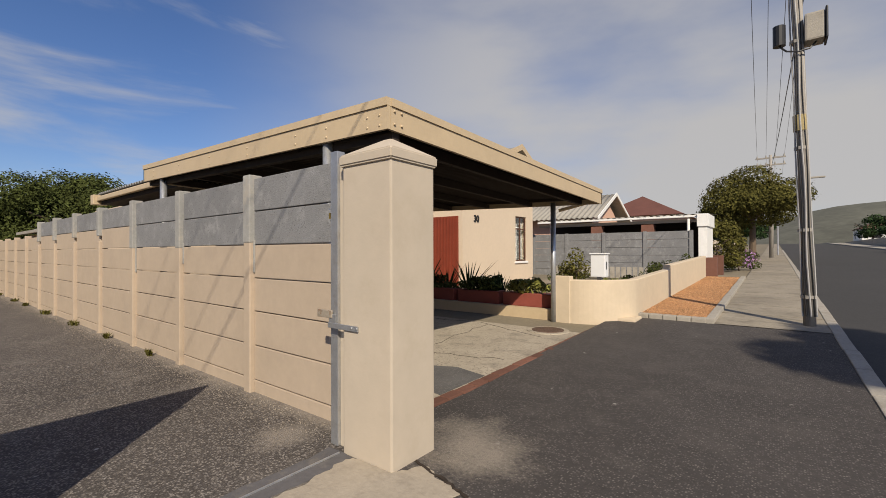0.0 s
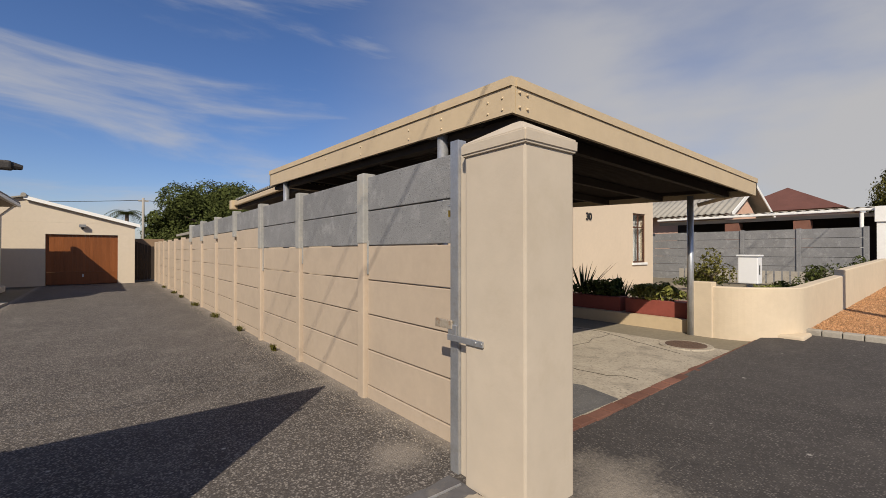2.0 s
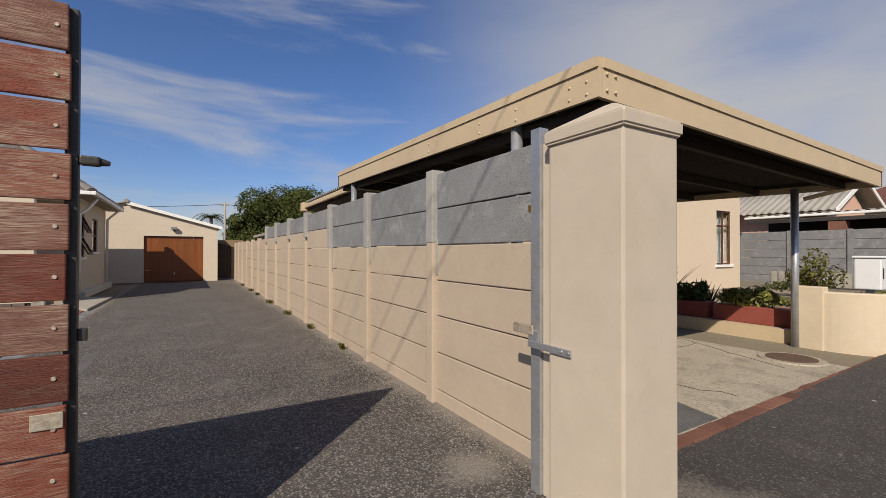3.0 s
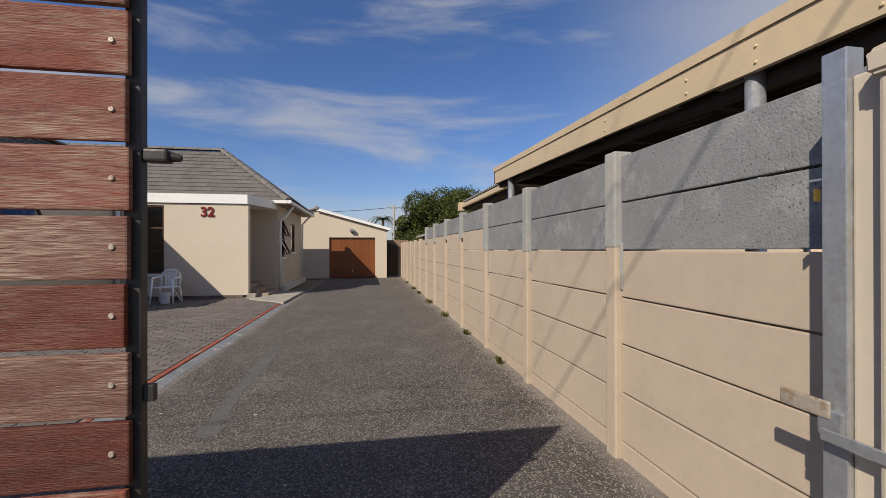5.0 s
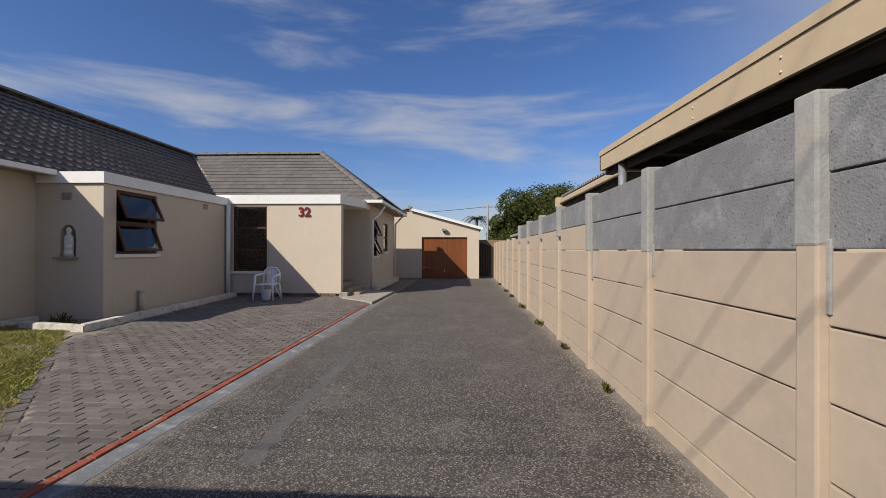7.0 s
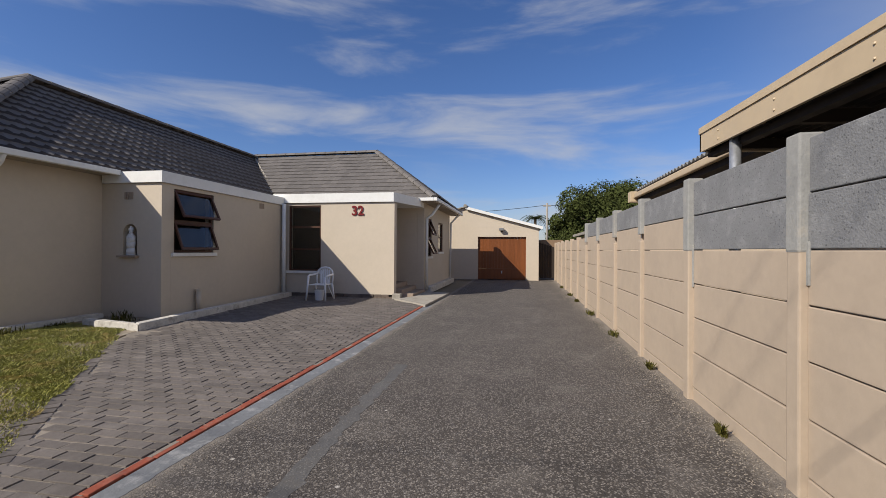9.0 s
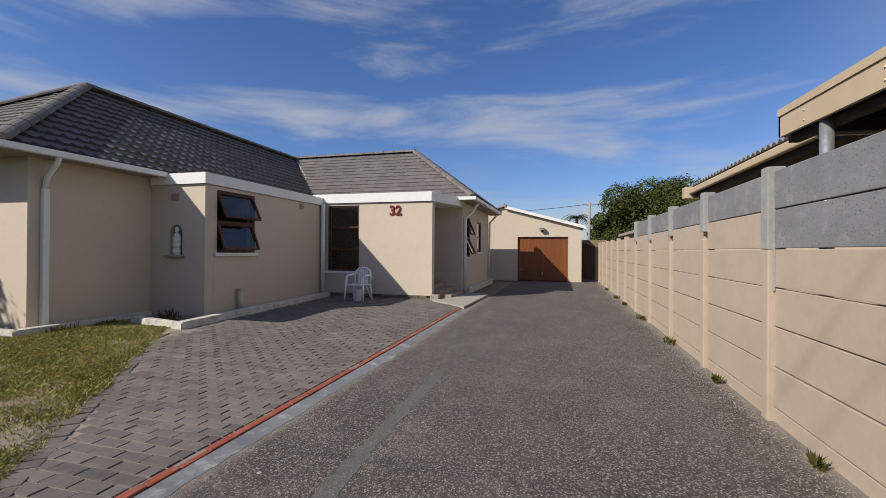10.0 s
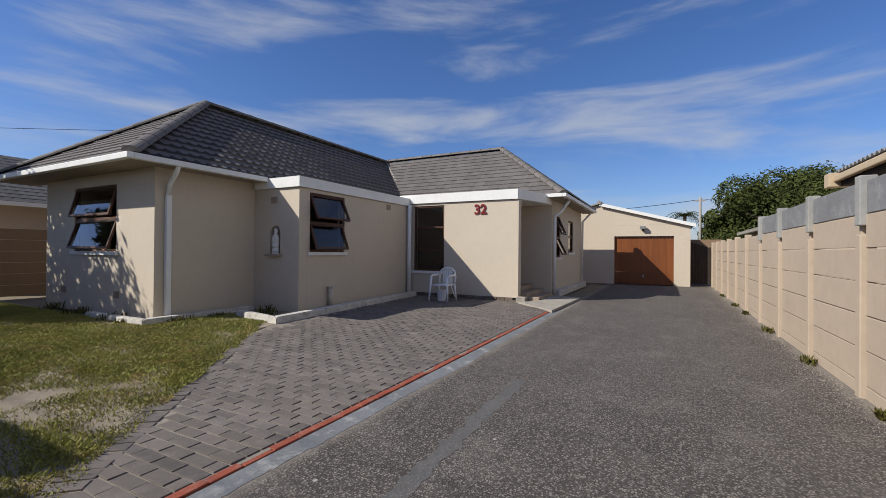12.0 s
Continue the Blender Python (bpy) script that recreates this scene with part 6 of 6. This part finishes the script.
part("cable_tape", tube((0.405, 9.15, 3.2), (0.398, 9.15, 3.45), 0.09, seg=16), mat("yellow_tape", (0.34, 0.27, 0.13), 0.7, 0.2, 6, 30, 0.2), up1, "faded yellow tape wrap")
part("equipment_box", box(0.46, 0.7, 8.98, 9.3, 4.55, 4.98, bevel=0.03), M_CONC2, up1, "pale grey equipment box")
part("box_cover", box(0.702, 0.735, 8.96, 9.32, 4.53, 5.02, bevel=0.02), M_BLACK, up1)
part("splice_can", tube((0.15, 9.05, 4.58), (0.15, 9.05, 4.9), 0.085, seg=14), M_BLACK, up1, "black cable splice can")
part("hanging_cable", pipe([(0.15, 9.05, 4.58), (0.24, 9.0, 4.46), (0.38, 9.0, 4.42), (0.52, 9.05, 4.45), (0.6, 9.1, 4.55)], 0.014, 6), M_BLACK, up1)
up2 = utility_pole(-0.1, 38, 7.2, "utility_pole", "far timber pole with crossarms and insulators")
for i, (x, y, h) in enumerate(((-0.1, 72, 7.2), (-0.1, 105, 7.2))):
    utility_pole(x, y, h, "utility_pole", "distant timber pole with crossarms")
sl = thing("street_lamp", (0.3, 44, ground(44)), "street lamp with a long curved arm", "street lamp")
part("mast", tube((0.3, 44, ground(44)), (0.3, 44, 5.9), 0.07, 0.05, 10), M_STEEL, sl)
part("arm", pipe([(0.3, 44, 5.9), (0.7, 44, 6.5), (1.4, 44, 6.85), (2.4, 44, 6.95)], 0.04), M_STEEL, sl)
part("lantern", box(2.3, 3.2, 43.88, 44.12, 6.9, 7.03, bevel=0.04), M_CONC2, sl)


def wire(a, b, sag, r=0.0065):
    a, b = Vector(a), Vector(b)
    pts = [a.lerp(b, i / 12) - Vector((0, 0, sag * 4 * (i / 12) * (1 - i / 12))) for i in range(13)]
    w = thing("overhead_wire", a, "thin dark overhead wire between poles", "wire", "overhead wires")
    part("strand", pipe(pts, r, 5), M_BLACK, w)


for k in range(4):
    wire((-0.25 + k * 0.3, 9.15, 7.2 + 0.25 * (k % 2) + 0.1), (-0.85 + k * 0.5, 38, ground(38) + 7.1), 0.35)
    wire((-0.85 + k * 0.5, 38, ground(38) + 7.1), (-0.85 + k * 0.5, 72, ground(72) + 7.1), 0.4)
wire((0.5, 9.15, 5.6), (-0.1, 38, ground(38) + 6.2), 0.3, 0.011)
# the same lines carried on to the next pole down the street, behind the start
up0 = utility_pole(0.5, -27, 8.0, "utility_pole", "next timber pole down the street")
for k in range(4):
    wire((-0.25 + k * 0.3, 9.15, 7.3 + 0.25 * (k % 2)), (-0.25 + k * 0.3, -27, 7.3 + 0.25 * (k % 2)), 0.12, 0.003)
wire((0.46, 9.15, 5.62), (0.46, -27, 5.62), 0.04, 0.0085)
wire((0.4, 9.15, 6.2), (0.4, -27, 6.2), 0.04, 0.006)
# trees and bushes along the street
tree("tree", -1.0, 33.5, ground(33), 5.6, (3.1, 3.0, 2.2), "round dense street tree with yellowing green leaves", M_STREET, 30000, 0.085, 401, 0.2, -0.8, 11)
tree("bush", -1.9, 22.3, ground(22), 2.3, (1.1, 1.4, 1.1), "large leafy garden bush behind the brick piers", M_STREET, 6500, 0.055, 402, 0.05, -0.9)
tree("bush", -1.2, 23.6, ground(22), 0.9, (0.9, 1.0, 0.5), "low flowering lilac bush beside the pavement", M_LEAF, 1400, 0.06, 403, 0.03, -0.9)
leaves("flower_heads", clump((-1.0, 23.4, ground(22) + 0.5), (0.8, 0.9, 0.45), 160, 0.05, 404), M_LILAC, bpy.data.objects["bush.001"])
for i, (x, y, h, r) in enumerate(((13.6, 46, 6.2, 3.6), (13.5, 60, 3.4, 2.4), (12.6, 75, 3.0, 2.6), (-4, 60, 4.0, 3.0), (-5, 80, 5.0, 3.5), (13, 100, 5, 4), (-3, 110, 5, 4))):
    tree("tree", x, y, ground(min(y, 120)), h, (r, r, h * 0.42), "dark leafy tree across the street" if x > 0 else "leafy tree further down the street", M_LEAFD, 2600, 0.2, 410 + i, 0.18, -0.85)
tagged(part("street_wall", box(11.6, 11.8, 30, 120, 0.4, 3.0), M_CONC2), "long pale garden wall across the street", "wall", kind="structure")


def small_house(x, y, w, d, h, rise, label, wall_m, roof_m):
    g = far_ground(y)
    t = thing("distant_house", (x, y, g), label, "house", "distant houses")
    part("wall", box(x - w / 2, x + w / 2, y - d / 2, y + d / 2, g - 0.2, g + h), wall_m, t)
    bm = bmesh.new()
    e = [bm.verts.new((x + sx * (w / 2 + 0.4), y + sy * (d / 2 + 0.4), g + h)) for sx, sy in ((-1, -1), (1, -1), (1, 1), (-1, 1))]
    r = [bm.verts.new((x, y + s * d * 0.25, g + h + rise)) for s in (-1, 1)]
    bm.faces.new((e[0], e[1], r[0])), bm.faces.new((e[1], e[2], r[1], r[0])), bm.faces.new((e[2], e[3], r[1])), bm.faces.new((e[3], e[0], r[0], r[1])), bm.faces.new(e[::-1])
    part("roof", bm, roof_m, t)
    for k in (-0.25, 0.25):
        part("window", box(x - w / 2 - 0.03, x - w / 2 - 0.001, y + k * d - 0.6, y + k * d + 0.6, g + 1, g + 2.2), M_BLACK, t)
        part("window", box(x + k * w - 0.6, x + k * w + 0.6, y - d / 2 - 0.03, y - d / 2 - 0.001, g + 1, g + 2.2), M_BLACK, t)


small_house(19, 72, 9, 12, 3.0, 2.4, "white house with dark roof across the street", M_TRIM, M_REDROOF)
small_house(20, 100, 9, 12, 3.0, 2.6, "pale house with grey roof down the street", M_CREAM, M_SHEET)
small_house(19, 130, 9, 12, 3.0, 2.6, "pale house further down the street", M_TRIM, M_REDROOF)
small_house(-10, 95, 9, 12, 3.0, 2.4, "cream house down the street", M_CREAM, M_REDROOF)
# hill on the horizon
bm = bmesh.new()
xs = [(-900 + i * 36) for i in range(70)]
rowa, rowb, rowc = [], [], []
for x in xs:
    h = 98 * math.exp(-((x - 170) / 230) ** 2) + 5 * noise.noise((x * 0.01, 0, 0)) + 6
    rowa.append(bm.verts.new((x, 850, -2))), rowb.append(bm.verts.new((x, 1050, h * 0.65))), rowc.append(bm.verts.new((x, 1250, h)))
for r, s in ((rowa, rowb), (rowb, rowc)):
    for i in range(len(xs) - 1):
        bm.faces.new((r[i], r[i + 1], s[i + 1], s[i]))
tagged(part("backdrop_hill", bm, M_HILL, smooth=True), "low hazy hill on the horizon", "hill", kind="structure")

# ---- behind the garage and beside the house ----
tree("tree", -34, 6.5, 0, 6.1, (4.0, 3.1, 2.8), "broad dense dark green tree behind the wall", M_LEAF, 34000, 0.1, 501, 0.25, -0.9, 16)
tree("tree", -38, 10.5, 0, 7.2, (4.5, 4.2, 3.2), "broad dense dark green tree behind the wall", M_LEAF, 30000, 0.11, 502, 0.25, -0.9, 12)
tree("tree", -36.5, 4.0, 0, 4.3, (1.7, 1.7, 1.7), "smaller green tree behind the garage", M_LEAF, 6000, 0.13, 503, 0.12, -0.9)
palm = thing("palm_tree", (-40, 2.0, 0), "small feathery palm behind the garage", "tree")
part("trunk", tube((-40, 2.0, 0), (-40, 2.0, 4.3), 0.16, 0.12, 9), M_BARK, palm)
rnd = random.Random(9)
vs, fs = [], []
for k in range(30):
    a = k * 2.4 + rnd.random() * 0.2
    for i in range(12):
        s = i / 11
        c = Vector((-40 + math.cos(a) * 1.3 * s, 2.0 + math.sin(a) * 1.3 * s, 4.2 + (1.2 - 0.04 * k) * s - 1.3 * s * s))
        for sd in (-1, 1):
            w = Vector((-math.sin(a), math.cos(a), -0.5 * sd * 0)) * 0.4 * sd * (1 - 0.6 * s) + Vector((0, 0, -0.15))
            q = len(vs)
            d = Vector((math.cos(a), math.sin(a), 0)) * 0.03
            vs += [c - d, c + d, c + w + d * 3]
            fs.append((q, q + 1, q + 2))
leaves("fronds", (vs, fs), M_LEAF, palm)
upb = utility_pole(-36, 2.75, 5.0, "utility_pole", "thin timber pole behind the garage", 0, False, 0.1)
part("crossarm", box(-36.05, -35.95, 2.45, 3.05, 4.75, 4.85), M_TIMBER, upb)
wire((-36, 2.75, 4.85), (-40, -12, 4.7), 0.3, 0.02)
wire((-36, 2.75, 4.85), (-40, 14, 5.6), 0.3, 0.02)
side = thing("side_boundary_wall", (-9, -15, 0), "brown precast panel wall beside the house", "wall", kind="structure")
for i in range(8):
    for r in range(6):
        x = -2.6 - i * 1.6
        part("panel", box(x - 1.56, x, -14.55, -14.5, 0.02 + r * 0.3, 0.31 + r * 0.3, bevel=0.006), M_BROWNWALL, side)
nl = thing("side_neighbour_house", (-11, -18, 0), "neighbouring house with brown tiled roof", "house")
part("wall", box(-20, -7.5, -22, -16.2, 0, 2.6), M_CREAM, nl)
part("roof", slab3([(-7.0, -15.7, 2.62), (-7.0, -19, 4.4), (-21, -19, 4.4), (-21, -15.7, 2.62)], 0.1), M_ROOF, nl)
slope((-20.9, -15.7, 2.64), (1, 0, 0), (0, -3.3, 1.78), lambda u, v: v < 3.7 and 0 < u < 13.8, lambda u, v: False, nl)
part("gutter", box(-20.5, -7.0, -15.72, -15.6, 2.5, 2.62), M_TRIM, nl)
wire((-8.6, -26.0, 6.17), (-21.3, -26.0, 9.10), 0.02, 0.012)
for x, h in ((-8.6, 6.25), (-21.3, 9.2)):
    utility_pole(x, -26.0, h, "utility_pole", "timber pole behind the neighbouring house", 0, False, 0.1)
# garden tree by the front boundary, whose shade falls on the lawn and the front wall
tree("tree", -3.4, -14.0, 0, 5.6, (2.7, 2.8, 2.0), "leafy garden tree by the front boundary", M_LEAF, 9000, 0.11, 601, 0.13, -0.85)
# unseen tree, placed so its crown shadow lands by the kerb
tree("tree", 10.75, -2.3, 0, 11.0, (1.9, 2.1, 1.6), "tall unseen tree added across the road for its shadow", M_LEAF, 5200, 0.16, 602, 0.22, -0.85)
rnd = random.Random(66)
vs, fs = [], []
for _ in range(5200):
    side_ = rnd.random()
    if side_ < 0.8:
        x, y = rnd.uniform(-22, -2.3), 2.36 - abs(rnd.gauss(0, 0.16))
    else:
        x, y = rnd.uniform(-20, -2.6), -1.28 + abs(rnd.gauss(0, 0.1))
    c = Vector((x, y, 0.001))
    s_ = rnd.uniform(0.004, 0.011)
    k = len(vs)
    for dx, dy, dz in ((1, 0, 0), (0, 1, 0), (-1, 0.1, 0), (0, -1, 0), (0.1, 0, 0.7)):
        vs.append(tuple(c + Vector((dx * rnd.uniform(0.5, 1), dy * rnd.uniform(0.5, 1), dz)) * s_))
    fs += [(k, k + 1, k + 4), (k + 1, k + 2, k + 4), (k + 2, k + 3, k + 4), (k + 3, k, k + 4)]
me = bpy.data.meshes.new("loose_chips")
me.from_pydata(vs, [], fs)
me.materials.append(M_SAND)
tagged(new("loose_chips", me), "loose pale stone chips along the driveway's edges", "gravel", kind="stuff")
